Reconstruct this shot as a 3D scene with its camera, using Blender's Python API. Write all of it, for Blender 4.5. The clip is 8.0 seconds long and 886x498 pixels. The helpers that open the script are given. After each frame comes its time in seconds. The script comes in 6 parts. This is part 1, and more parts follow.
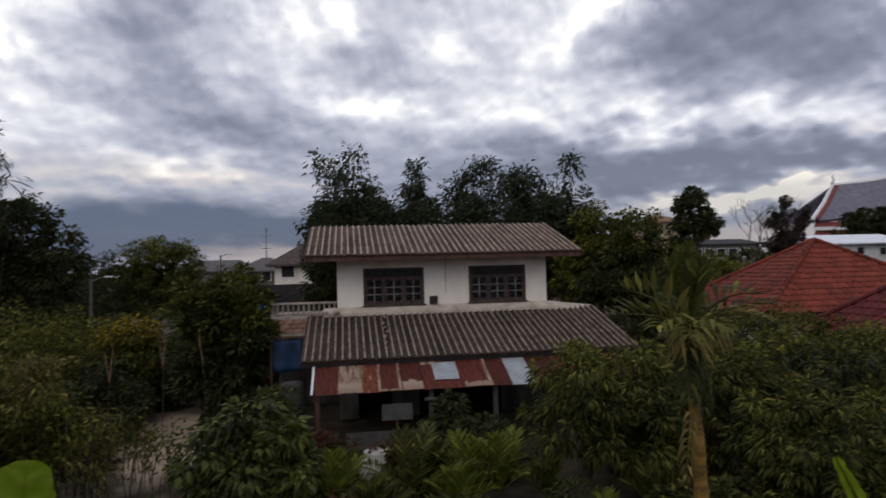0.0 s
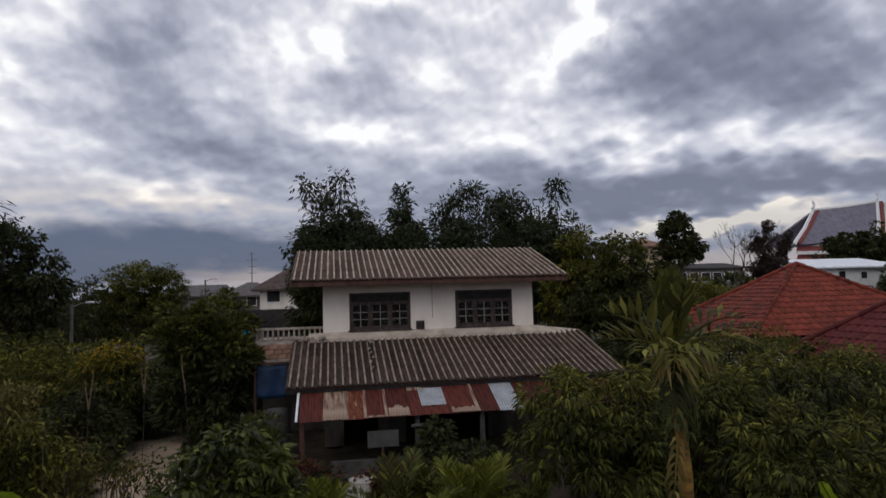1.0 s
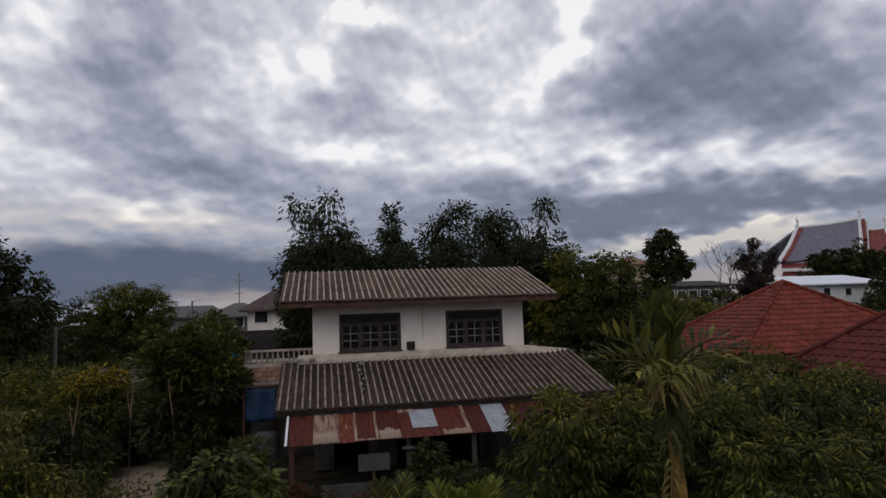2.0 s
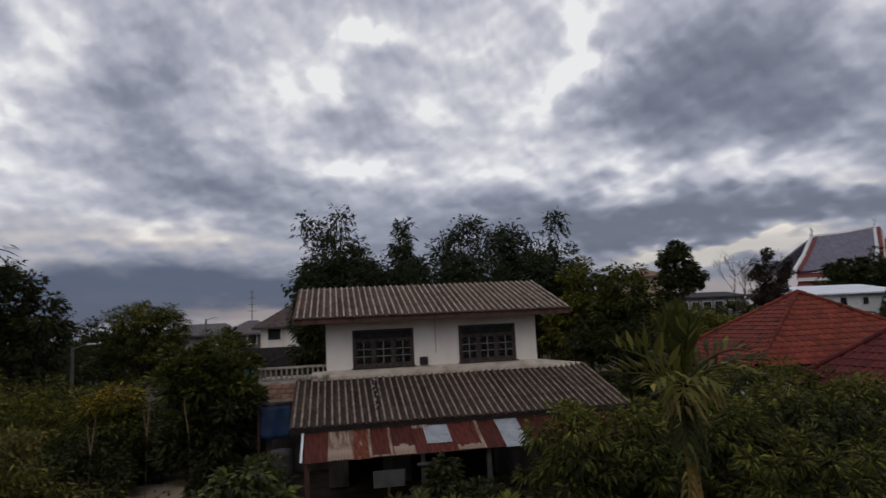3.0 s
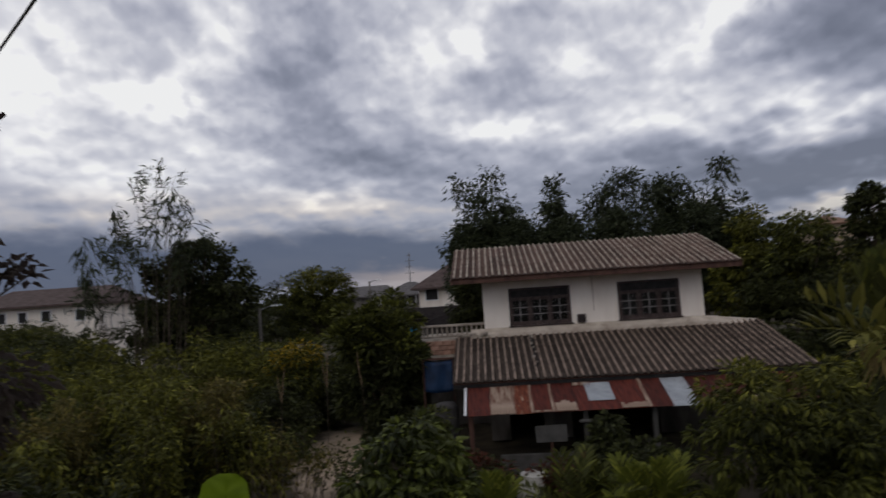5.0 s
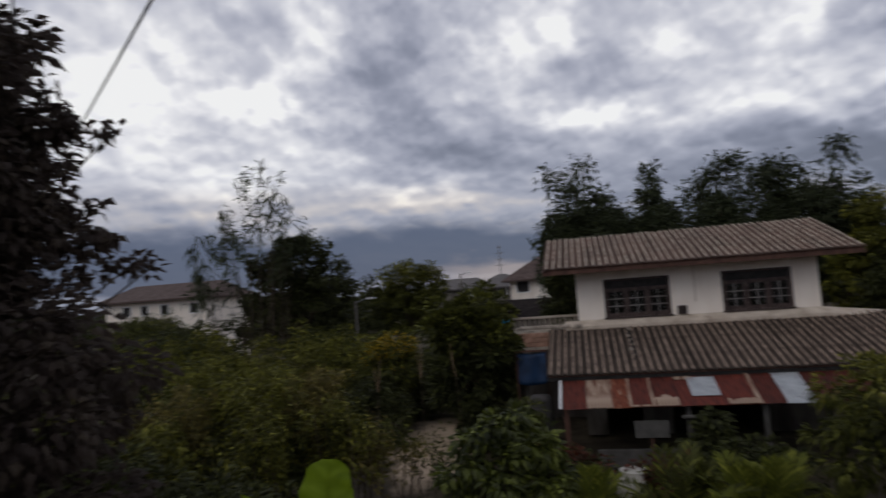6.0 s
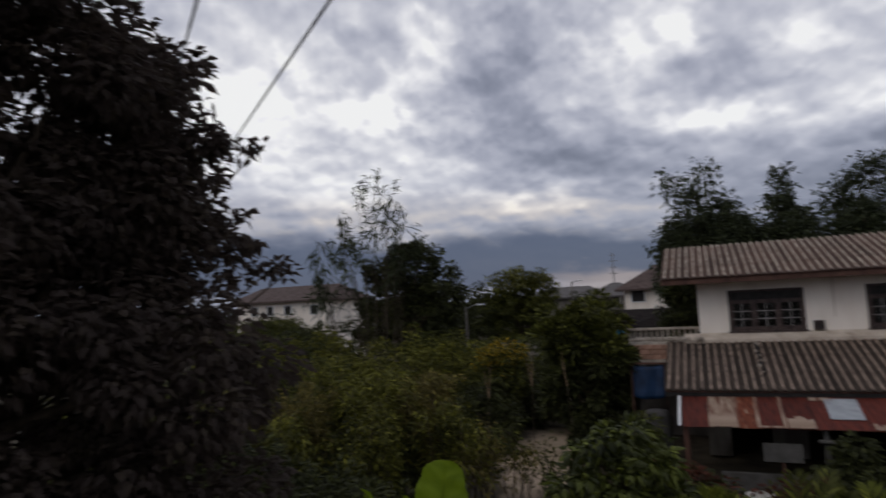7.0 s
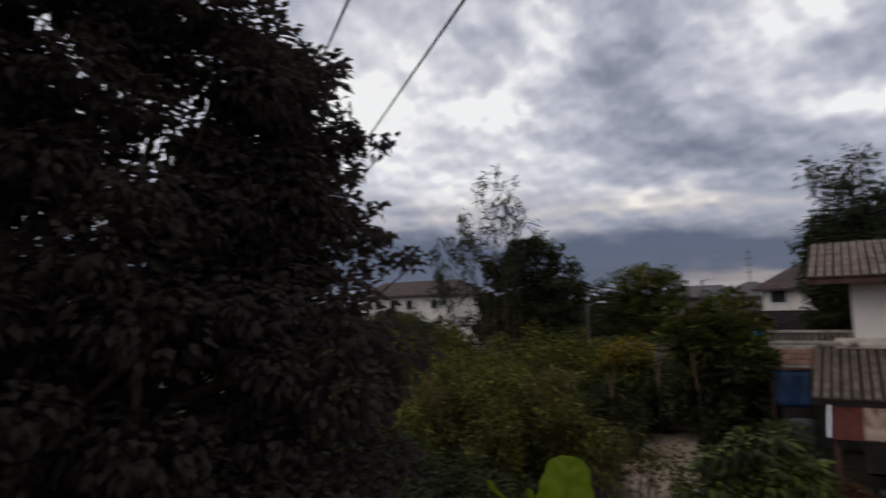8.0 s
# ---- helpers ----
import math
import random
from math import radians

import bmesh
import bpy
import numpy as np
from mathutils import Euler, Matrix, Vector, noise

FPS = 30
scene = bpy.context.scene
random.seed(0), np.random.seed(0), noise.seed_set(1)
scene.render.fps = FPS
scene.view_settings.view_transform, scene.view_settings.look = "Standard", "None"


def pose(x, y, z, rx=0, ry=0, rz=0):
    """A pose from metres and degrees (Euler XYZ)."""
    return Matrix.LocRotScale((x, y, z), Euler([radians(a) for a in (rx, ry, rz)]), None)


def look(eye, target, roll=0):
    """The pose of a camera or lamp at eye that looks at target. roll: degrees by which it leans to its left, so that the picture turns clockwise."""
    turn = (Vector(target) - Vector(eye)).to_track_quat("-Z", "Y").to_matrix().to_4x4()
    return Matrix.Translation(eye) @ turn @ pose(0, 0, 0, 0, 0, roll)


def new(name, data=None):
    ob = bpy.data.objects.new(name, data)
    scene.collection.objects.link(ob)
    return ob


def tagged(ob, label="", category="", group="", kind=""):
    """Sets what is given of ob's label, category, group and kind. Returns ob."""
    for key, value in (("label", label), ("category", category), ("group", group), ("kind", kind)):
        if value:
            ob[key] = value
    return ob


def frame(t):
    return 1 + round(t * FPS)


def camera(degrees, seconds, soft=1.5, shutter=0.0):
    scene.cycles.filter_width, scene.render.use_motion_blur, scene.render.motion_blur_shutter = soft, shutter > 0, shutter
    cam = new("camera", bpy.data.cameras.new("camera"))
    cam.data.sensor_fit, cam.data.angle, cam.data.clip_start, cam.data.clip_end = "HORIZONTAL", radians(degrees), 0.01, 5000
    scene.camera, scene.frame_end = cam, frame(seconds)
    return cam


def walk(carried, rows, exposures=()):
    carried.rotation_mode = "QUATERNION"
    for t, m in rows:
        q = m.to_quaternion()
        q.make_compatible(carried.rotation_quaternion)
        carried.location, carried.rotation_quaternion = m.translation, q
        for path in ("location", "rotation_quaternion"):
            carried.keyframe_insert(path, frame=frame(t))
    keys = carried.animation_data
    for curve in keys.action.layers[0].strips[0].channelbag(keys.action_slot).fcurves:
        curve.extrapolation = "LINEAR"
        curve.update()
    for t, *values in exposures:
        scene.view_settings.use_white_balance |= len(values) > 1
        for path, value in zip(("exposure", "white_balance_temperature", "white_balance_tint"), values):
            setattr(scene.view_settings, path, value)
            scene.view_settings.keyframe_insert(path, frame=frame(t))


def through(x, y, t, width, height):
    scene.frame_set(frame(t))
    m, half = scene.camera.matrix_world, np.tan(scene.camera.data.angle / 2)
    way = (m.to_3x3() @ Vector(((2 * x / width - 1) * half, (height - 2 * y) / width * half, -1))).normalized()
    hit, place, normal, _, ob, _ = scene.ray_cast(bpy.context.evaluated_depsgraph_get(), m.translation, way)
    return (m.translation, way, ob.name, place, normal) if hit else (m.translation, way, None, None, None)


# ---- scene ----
cam = camera(71.6, 8.0, 1.5, 0.85)
PATH = [
    (0, (0.111, -0.752, 4.861), (0.421, 1.223, 4.922), -1.50),
    (0.5, (0.136, -0.760, 4.857), (0.506, 1.203, 4.954), -1.45),
    (1, (0.128, -0.756, 4.865), (0.481, 1.208, 5.004), -1.60),
    (1.5, (0.105, -0.733, 4.897), (0.491, 1.221, 5.082), -1.75),
    (2.8, (0.030, -0.822, 4.919), (0.409, 1.129, 5.140), -2.53),
    (3, (0.036, -0.831, 4.915), (0.393, 1.122, 5.163), -2.75),
    (3.5, (0.029, -0.834, 4.916), (0.339, 1.133, 5.106), -2.26),
    (4, (-0.004, -0.837, 4.903), (0.216, 1.142, 5.091), -2.20),
    (4.5, (-0.019, -0.804, 4.899), (0.038, 1.189, 5.052), -1.86),
    (4.7, (-0.036, -0.801, 4.894), (-0.074, 1.194, 5.043), -2.62),
    (5.8, (-0.103, -0.732, 4.865), (-0.431, 1.236, 4.999), -4.57),
    (6, (-0.102, -0.740, 4.867), (-0.525, 1.209, 5.008), -4.17),
    (6.5, (-0.111, -0.788, 4.860), (-0.678, 1.125, 5.004), -3.57),
    (7, (-0.137, -0.861, 4.872), (-0.896, 0.981, 5.056), -2.84),
    (7.5, (-0.174, -0.918, 4.857), (-1.083, 0.854, 5.037), -1.96),
    (8, (-0.190, -0.917, 4.827), (-1.287, 0.745, 5.015), -1.70),
]
walk(cam, [(t, look(eye, target, roll)) for t, eye, target, roll in PATH], [(0.0, 0.04), (1.5, -0.08), (3.0, -0.28), (4.5, -0.25), (6.0, -0.2), (8.0, -0.2)])

# ---------------------------------------------------------------- world and sun
SUN_AZ, SUN_EL = 205.0, 44.0          # degrees clockwise from +y, above the horizon
world = bpy.data.worlds.new("overcast_sky")
scene.world = world
world.use_nodes = True
WN, WL = world.node_tree.nodes, world.node_tree.links
WN.clear()


def wnode(kind, **values):
    n = WN.new(kind)
    for key, value in values.items():
        setattr(n, key, value)
    return n


def wmath(op, a, b=None, clamp=False):
    n = wnode("ShaderNodeMath", operation=op, use_clamp=clamp)
    for slot, v in enumerate((a, b)):
        if v is None:
            continue
        if isinstance(v, (int, float)):
            n.inputs[slot].default_value = v
        else:
            WL.new(v, n.inputs[slot])
    return n.outputs[0]


def wrange(v, a, b, c, d):
    n = wnode("ShaderNodeMapRange", interpolation_type="SMOOTHSTEP")
    WL.new(v, n.inputs[0])
    for slot, value in enumerate((a, b, c, d)):
        n.inputs[slot + 1].default_value = value
    return n.outputs[0]


def wmix(f, a, b):
    n = wnode("ShaderNodeMix", data_type="RGBA")
    for slot, v in ((0, f), (6, a), (7, b)):
        if isinstance(v, tuple):
            n.inputs[slot].default_value = (*v, 1)
        elif isinstance(v, float):
            n.inputs[slot].default_value = v
        else:
            WL.new(v, n.inputs[slot])
    return n.outputs[2]


def wvec(op, a, b=None, c=None):
    n = wnode("ShaderNodeVectorMath", operation=op)
    for slot, v in enumerate((a, b, c)):
        if v is None:
            continue
        if isinstance(v, tuple):
            n.inputs[slot].default_value = v
        else:
            WL.new(v, n.inputs[slot])
    return n.outputs["Value"] if op == "DOT_PRODUCT" else n.outputs[0]


def wjoin(x, y):
    n = wnode("ShaderNodeCombineXYZ")
    WL.new(x, n.inputs[0])
    WL.new(y, n.inputs[1])
    return n.outputs[0]


def wnoise(vec, scale, detail, rough, kind="FBM", distortion=0.0):
    n = wnode("ShaderNodeTexNoise", noise_dimensions="3D", noise_type=kind, normalize=True)
    WL.new(vec, n.inputs["Vector"])
    n.inputs["Scale"].default_value, n.inputs["Detail"].default_value = scale, detail
    n.inputs["Roughness"].default_value, n.inputs["Distortion"].default_value = rough, distortion
    return n


# bearing and height over the horizon of each direction of the sky, in radians
wtc = wnode("ShaderNodeTexCoord").outputs["Generated"]
wsep = wnode("ShaderNodeSeparateXYZ")
WL.new(wtc, wsep.inputs[0])
w_az = wmath("ARCTAN2", wsep.outputs[0], wsep.outputs[1])
w_el = wmath("ARCSINE", wsep.outputs[2])
# the cloud layer recedes: its forms flatten towards the horizon
w_low = wmath("MULTIPLY", wmath("LOGARITHM", wmath("ADD", wmath("MAXIMUM", w_el, 0.0), 0.22), 2.718), 0.72)
sheet_at = wjoin(w_az, w_low)
# ragged rims: every place in the sky is shifted a little by two sizes of noise
stir = wvec("MULTIPLY", wvec("SUBTRACT", wnoise(sheet_at, 6.0, 2, 0.5).outputs["Color"], (0.5, 0.5, 0.5)), (0.13, 0.10, 0.0))
fray = wvec("MULTIPLY", wvec("SUBTRACT", wnoise(sheet_at, 22.0, 3, 0.55).outputs["Color"], (0.5, 0.5, 0.5)), (0.060, 0.060, 0.0))
folded = wvec("ADD", sheet_at, wvec("MULTIPLY", fray, (0.42, 0.42, 0.0)))


def heads(vec, scale, detail):
    """Round cloud heads at several sizes: the distance to the nearest head."""
    n = wnode("ShaderNodeTexVoronoi", feature="SMOOTH_F1", normalize=True)
    WL.new(vec, n.inputs["Vector"])
    n.inputs["Scale"].default_value, n.inputs["Detail"].default_value = scale, detail
    n.inputs["Roughness"].default_value, n.inputs["Smoothness"].default_value = 0.55, 0.7
    return n.outputs["Distance"]


knob = heads(folded, 11.0, 2.0)
scallop = wjoin(wmath("MULTIPLY", wmath("SUBTRACT", wnoise(folded, 16.0, 3, 0.5).outputs["Fac"], 0.5), 0.12), wmath("MULTIPLY", wmath("SUBTRACT", knob, 0.42), 0.17))
stirred = wvec("ADD", wvec("ADD", wjoin(w_az, w_el), stir), scallop)
mass = wnoise(folded, 7.0, 4, 0.5).outputs["Fac"]
soft = wnoise(folded, 20.0, 4, 0.5).outputs["Fac"]
lit = wmath("SUBTRACT", heads(wvec("ADD", folded, (0.006, 0.017, 0.0)), 12.0, 2.5), heads(folded, 12.0, 2.5))
total = wmath("MULTIPLY", wmath("SUBTRACT", mass, 0.5), 0.26)
total = wmath("ADD", total, wmath("MULTIPLY", lit, 1.15))
total = wmath("ADD", total, wmath("MULTIPLY", wmath("SUBTRACT", soft, 0.5), 0.13))

# cloud banks: bearing, height, half-widths in degrees, brightness
HEAVY = [
    (36.5, 19.0, 10, 6.0, -0.42), (29.0, 16.0, 5, 3.5, -0.18), (45.0, 14.5, 8, 3.5, -0.26), (6.0, 20.5, 7, 4.0, -0.07), (2.0, 16.5, 5, 2.0, -0.14),
    (-15.0, 22.0, 6, 4.5, -0.20), (-17.0, 16.5, 5, 3.5, -0.20), (-12.0, 11.8, 7, 2.6, -0.26), (-6.0, 10.0, 6, 2.4, -0.18), (-27.0, 23.0, 5, 3.0, -0.10), (28.0, 7.4, 17, 2.3, -0.52), (10.0, 9.5, 9, 2.4, -0.16), (46.0, 6.5, 9, 1.6, -0.30),
]
BREAKS = [
    (25.0, 23.0, 2.4, 4.5, 0.36), (22.5, 19.5, 2.2, 2.2, 0.30), (19.0, 17.0, 3.0, 2.0, 0.22), (2.8, 25.0, 2.6, 1.4, 0.36), (0.0, 22.0, 1.6, 2.0, 0.26), (-5.0, 20.5, 3.6, 3.6, 0.28), (10.0, 18.3, 3.6, 2.0, 0.24),
    (1.5, 13.8, 3.4, 1.8, 0.28), (15.0, 13.0, 7, 2.6, 0.14), (-23.0, 22.5, 3.0, 2.6, 0.26), (-24.0, 18.5, 3.0, 1.8, 0.14), (-27.5, 15.8, 2.4, 1.4, 0.34), (-26.0, 10.8, 6, 3.0, 0.16), (-14.0, 7.6, 6, 1.5, 0.24),
]
BREAKS_LOW = [
    (39.8, 10.4, 4.4, 1.5, 0.36), (43.5, 8.6, 4.0, 0.9, 0.26), (28.5, 11.4, 6, 1.7, 0.28), (34.0, 3.9, 8, 1.0, 0.85), (-39.0, 18.5, 5.5, 4.5, 0.30), (-28.5, 17.0, 3.6, 1.8, 0.30), (-38.0, 13.5, 6, 3.0, 0.12), (-34.0, 8.8, 6, 1.5, 0.18), (48.0, 22.0, 5, 3, 0.16), (14.0, 24.5, 6, 2.0, 0.14),
]
for az, el, wa, we, gain in HEAVY + BREAKS + BREAKS_LOW:
    inv = (1 / radians(wa), 1 / radians(we), 0.0)
    off = wvec("MULTIPLY_ADD", stirred, inv, (-radians(az) * inv[0], -radians(el) * inv[1], 0.0))
    bell = wmath("EXPONENT", wmath("MULTIPLY", wvec("DOT_PRODUCT", off, off), -1.0))
    total = wmath("ADD", total, wmath("MULTIPLY", bell, gain * 1.12))
total = wmath("ADD", total, wrange(w_el, 0.5, 1.0, 0.0, -0.10))
total = wmath("ADD", total, wrange(w_el, 0.07, 0.25, -0.22, 0.0))
light = wmath("ADD", total, 0.65, clamp=True)
ramp = wnode("ShaderNodeValToRGB")
WL.new(light, ramp.inputs[0])
ramp.color_ramp.interpolation = "B_SPLINE"
stops = [(0.0, (0.150, 0.163, 0.218)), (0.26, (0.248, 0.266, 0.343)), (0.46, (0.388, 0.405, 0.500)), (0.68, (0.63, 0.64, 0.720)), (0.86, (0.94, 0.935, 0.96)), (1.0, (1.40, 1.39, 1.36))]
ramp.color_ramp.elements[0].position, ramp.color_ramp.elements[1].position = 0.0, 1.0
for at, colour in stops[1:-1]:
    ramp.color_ramp.elements.new(at)
for el, (at, colour) in zip(ramp.color_ramp.elements, stops):
    el.position, el.color = at, (*colour, 1)
# low clouds turn a little creamy where they are lit
cream = wnode("ShaderNodeMix", data_type="RGBA", blend_type="MULTIPLY")
WL.new(wmath("MULTIPLY", wrange(w_el, 0.13, 0.20, 1.0, 0.0), wrange(light, 0.40, 0.70, 0.0, 1.0)), cream.inputs[0])
WL.new(ramp.outputs[0], cream.inputs[6])
cream.inputs[7].default_value = (1.0, 0.925, 0.83, 1)
# rain-blue bank low over the horizon, and the pale gap under it
ragged = wmath("ADD", w_el, wmath("MULTIPLY", wmath("SUBTRACT", mass, 0.5), 0.085))
bank = wmath("MULTIPLY", wrange(ragged, 0.014, 0.034, 0.25, 1.0), wrange(ragged, 0.086, 0.132, 1.0, 0.0))
bank = wmath("MULTIPLY", bank, wrange(w_az, -0.02, 0.25, 0.96, 0.40))
clouds = wmix(bank, cream.outputs[2], (0.088, 0.108, 0.178))
gap = wmath("MULTIPLY", wrange(ragged, 0.034, 0.056, 0.75, 0.0), wrange(w_az, -0.30, -0.12, 0.0, 1.0))
clouds = wmix(gap, clouds, (0.40, 0.345, 0.35))
sky = wnode("ShaderNodeTexSky", sky_type="NISHITA", sun_disc=False)
sky.sun_elevation, sky.sun_rotation = radians(SUN_EL), radians(SUN_AZ)
skydim = wnode("ShaderNodeVectorMath", operation="SCALE")
WL.new(sky.outputs[0], skydim.inputs[0])
skydim.inputs["Scale"].default_value = 0.09
final = wmix(0.93, skydim.outputs[0], clouds)
back = wnode("ShaderNodeBackground")
back.inputs["Strength"].default_value = 1.05
WL.new(final, back.inputs["Color"])
WL.new(back.outputs[0], wnode("ShaderNodeOutputWorld").inputs[0])

sun = new("sun", bpy.data.lights.new("sun", "SUN"))
sun.data.energy, sun.data.angle, sun.data.color = 0.40, radians(30), (1.0, 0.93, 0.84)
sun.matrix_basis = look((0, 0, 60), (-60 * math.sin(radians(SUN_AZ)) / math.tan(radians(SUN_EL)), -60 * math.cos(radians(SUN_AZ)) / math.tan(radians(SUN_EL)), 0))

# ---------------------------------------------------------------- materials


def material(name, low, high, rough=0.7, scale=6.0, detail=6.0, bump=0.15, metal=0.0, stain=None, stain_scale=0.8, stain_at=(0.52, 0.66), island=0.0, per_object=0.0, through=0.0, stretch=(1, 1, 1), spec=0.2):
    """Two-scale procedural surface: grain from low to high, stains of a third colour, a fine relief."""
    m = bpy.data.materials.new(name)
    m.use_nodes = True
    nt = m.node_tree
    b = nt.nodes["Principled BSDF"]
    tc = nt.nodes.new("ShaderNodeTexCoord")
    mp = nt.nodes.new("ShaderNodeMapping")
    mp.inputs["Scale"].default_value = stretch
    nt.links.new(tc.outputs["Object"], mp.inputs[0])

    def noise_at(sc, de):
        n = nt.nodes.new("ShaderNodeTexNoise")
        nt.links.new(mp.outputs[0], n.inputs["Vector"])
        n.inputs["Scale"].default_value, n.inputs["Detail"].default_value = sc, de
        return n.outputs["Fac"]

    def mix(f, a, c, mode="MIX"):
        n = nt.nodes.new("ShaderNodeMix")
        n.data_type, n.blend_type = "RGBA", mode
        for slot, v in ((0, f), (6, a), (7, c)):
            if isinstance(v, tuple):
                n.inputs[slot].default_value = (*v, 1)
            elif isinstance(v, (int, float)):
                n.inputs[slot].default_value = v
            else:
                nt.links.new(v, n.inputs[slot])
        return n.outputs[2]

    def rng(v, a, c, d, e):
        n = nt.nodes.new("ShaderNodeMapRange")
        nt.links.new(v, n.inputs[0])
        for slot, value in enumerate((a, c, d, e)):
            n.inputs[slot + 1].default_value = value
        return n.outputs[0]

    grain = noise_at(scale, detail)
    if island:
        gi = nt.nodes.new("ShaderNodeNewGeometry").outputs["Random Per Island"]
        add = nt.nodes.new("ShaderNodeMath")
        add.operation = "MULTIPLY_ADD"
        pw = nt.nodes.new("ShaderNodeMath")
        pw.operation = "POWER"
        nt.links.new(gi, pw.inputs[0])
        pw.inputs[1].default_value = 3.6
        nt.links.new(pw.outputs[0], add.inputs[0])
        add.inputs[1].default_value = island
        nt.links.new(rng(grain, 0.3, 0.7, 0.0, 1.0 - island), add.inputs[2])
        fac = add.outputs[0]
    else:
        fac = rng(grain, 0.3, 0.7, 0.0, 1.0)
    col = mix(fac, low, high)
    if stain:
        col = mix(rng(noise_at(stain_scale, 5), stain_at[0], stain_at[1], 0.0, 0.85), col, stain)
    if per_object:
        oi = nt.nodes.new("ShaderNodeObjectInfo").outputs["Random"]
        hs = nt.nodes.new("ShaderNodeHueSaturation")
        nt.links.new(col, hs.inputs["Color"])
        nt.links.new(rng(oi, 0.0, 1.0, 1.0 - per_object, 1.0 + per_object), hs.inputs["Value"])
        col = hs.outputs[0]
    nt.links.new(col, b.inputs["Base Color"])
    b.inputs["Roughness"].default_value, b.inputs["Metallic"].default_value = rough, metal
    b.inputs["Specular IOR Level"].default_value = spec
    if bump:
        bp = nt.nodes.new("ShaderNodeBump")
        bp.inputs["Strength"].default_value, bp.inputs["Distance"].default_value = bump, 0.02
        nt.links.new(noise_at(scale * 5, 4), bp.inputs["Height"])
        nt.links.new(bp.outputs[0], b.inputs["Normal"])
    if through:
        tr = nt.nodes.new("ShaderNodeBsdfTranslucent")
        nt.links.new(col, tr.inputs["Color"])
        ms = nt.nodes.new("ShaderNodeMixShader")
        ms.inputs[0].default_value = through
        out = nt.nodes["Material Output"]
        nt.links.new(b.outputs[0], ms.inputs[1])
        nt.links.new(tr.outputs[0], ms.inputs[2])
        nt.links.new(ms.outputs[0], out.inputs["Surface"])
    return m


def leaf_material(name, low, high, rough=0.62, through=0.25, scale=0.7):
    low, high = (low[0] * 1.12, low[1], low[2]), (high[0] * 1.06, high[1], high[2] * 0.92)
    return material(name, low, high, rough, scale, 3, 0, island=0.72, through=through, spec=0.16)


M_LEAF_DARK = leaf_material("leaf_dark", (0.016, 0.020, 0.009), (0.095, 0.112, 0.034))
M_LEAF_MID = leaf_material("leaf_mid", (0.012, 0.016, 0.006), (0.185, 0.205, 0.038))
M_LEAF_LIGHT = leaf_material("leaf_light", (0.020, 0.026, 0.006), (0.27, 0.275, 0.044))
M_LEAF_GLOSS = leaf_material("leaf_glossy", (0.012, 0.018, 0.005), (0.19, 0.235, 0.042), 0.5, 0.25)
M_LEAF_GLOSS.node_tree.nodes["Principled BSDF"].inputs["Specular IOR Level"].default_value = 0.25
M_LEAF_YELLOW = leaf_material("leaf_yellow", (0.12, 0.10, 0.008), (0.48, 0.33, 0.02))
M_LEAF_BAMBOO = leaf_material("leaf_bamboo", (0.018, 0.026, 0.014), (0.085, 0.105, 0.050), through=0.35)
M_LEAF_BLACK = leaf_material("leaf_shaded", (0.052, 0.044, 0.039), (0.086, 0.071, 0.056), through=0.5)
M_LEAF_RED = leaf_material("leaf_young_red", (0.040, 0.016, 0.011), (0.15, 0.055, 0.034))
M_LEAF_PALM = leaf_material("leaf_palm", (0.045, 0.065, 0.009), (0.27, 0.29, 0.045))
M_LEAF_PALM_DARK = leaf_material("leaf_palm_dark", (0.014, 0.022, 0.006), (0.085, 0.105, 0.022))
M_LEAF_STRAP = leaf_material("leaf_palm_strap", (0.075, 0.085, 0.018), (0.38, 0.36, 0.10))
M_LEAF_DRY = leaf_material("leaf_dry", (0.07, 0.055, 0.018), (0.42, 0.34, 0.12))
M_LEAF_TWIG = leaf_material("leaf_olive", (0.040, 0.040, 0.012), (0.29, 0.245, 0.070), through=0.35)
M_BANANA = material("banana_blade", (0.145, 0.215, 0.008), (0.225, 0.315, 0.018), 0.45, 3.0, 4, 0.1, through=0.4, stretch=(1, 9, 1))
M_BARK = material("bark_grey_brown", (0.035, 0.026, 0.018), (0.12, 0.095, 0.07), 0.9, 9, 8, 0.6, stretch=(1, 1, 0.3))
M_BARK_PALE = material("bark_pale", (0.16, 0.12, 0.08), (0.34, 0.26, 0.18), 0.85, 9, 8, 0.5, stretch=(1, 1, 0.3))
M_STEM = material("brown_sapling_stem", (0.09, 0.060, 0.035), (0.20, 0.14, 0.085), 0.85, 9, 8, 0.4)
M_PALM_TRUNK = material("palm_trunk", (0.080, 0.050, 0.015), (0.27, 0.155, 0.035), 0.8, 5, 7, 0.5, stretch=(1, 1, 3))
M_SOIL = material("soil_and_sand", (0.03, 0.024, 0.016), (0.085, 0.068, 0.045), 0.95, 1.6, 9, 0.6)
M_WALL = material("cream_plaster", (0.78, 0.70, 0.615), (0.88, 0.81, 0.73), 0.85, 2.2, 8, 0.12, stain=(0.58, 0.49, 0.40), stain_scale=0.7, stain_at=(0.58, 0.85), stretch=(1, 1, 0.35))
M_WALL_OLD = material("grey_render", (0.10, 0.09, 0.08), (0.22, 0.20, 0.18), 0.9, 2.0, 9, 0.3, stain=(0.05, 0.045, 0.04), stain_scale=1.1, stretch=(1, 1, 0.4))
M_CONCRETE = material("stained_concrete", (0.24, 0.205, 0.17), (0.48, 0.42, 0.355), 0.9, 3.0, 9, 0.35, stain=(0.09, 0.07, 0.055), stain_scale=1.4)
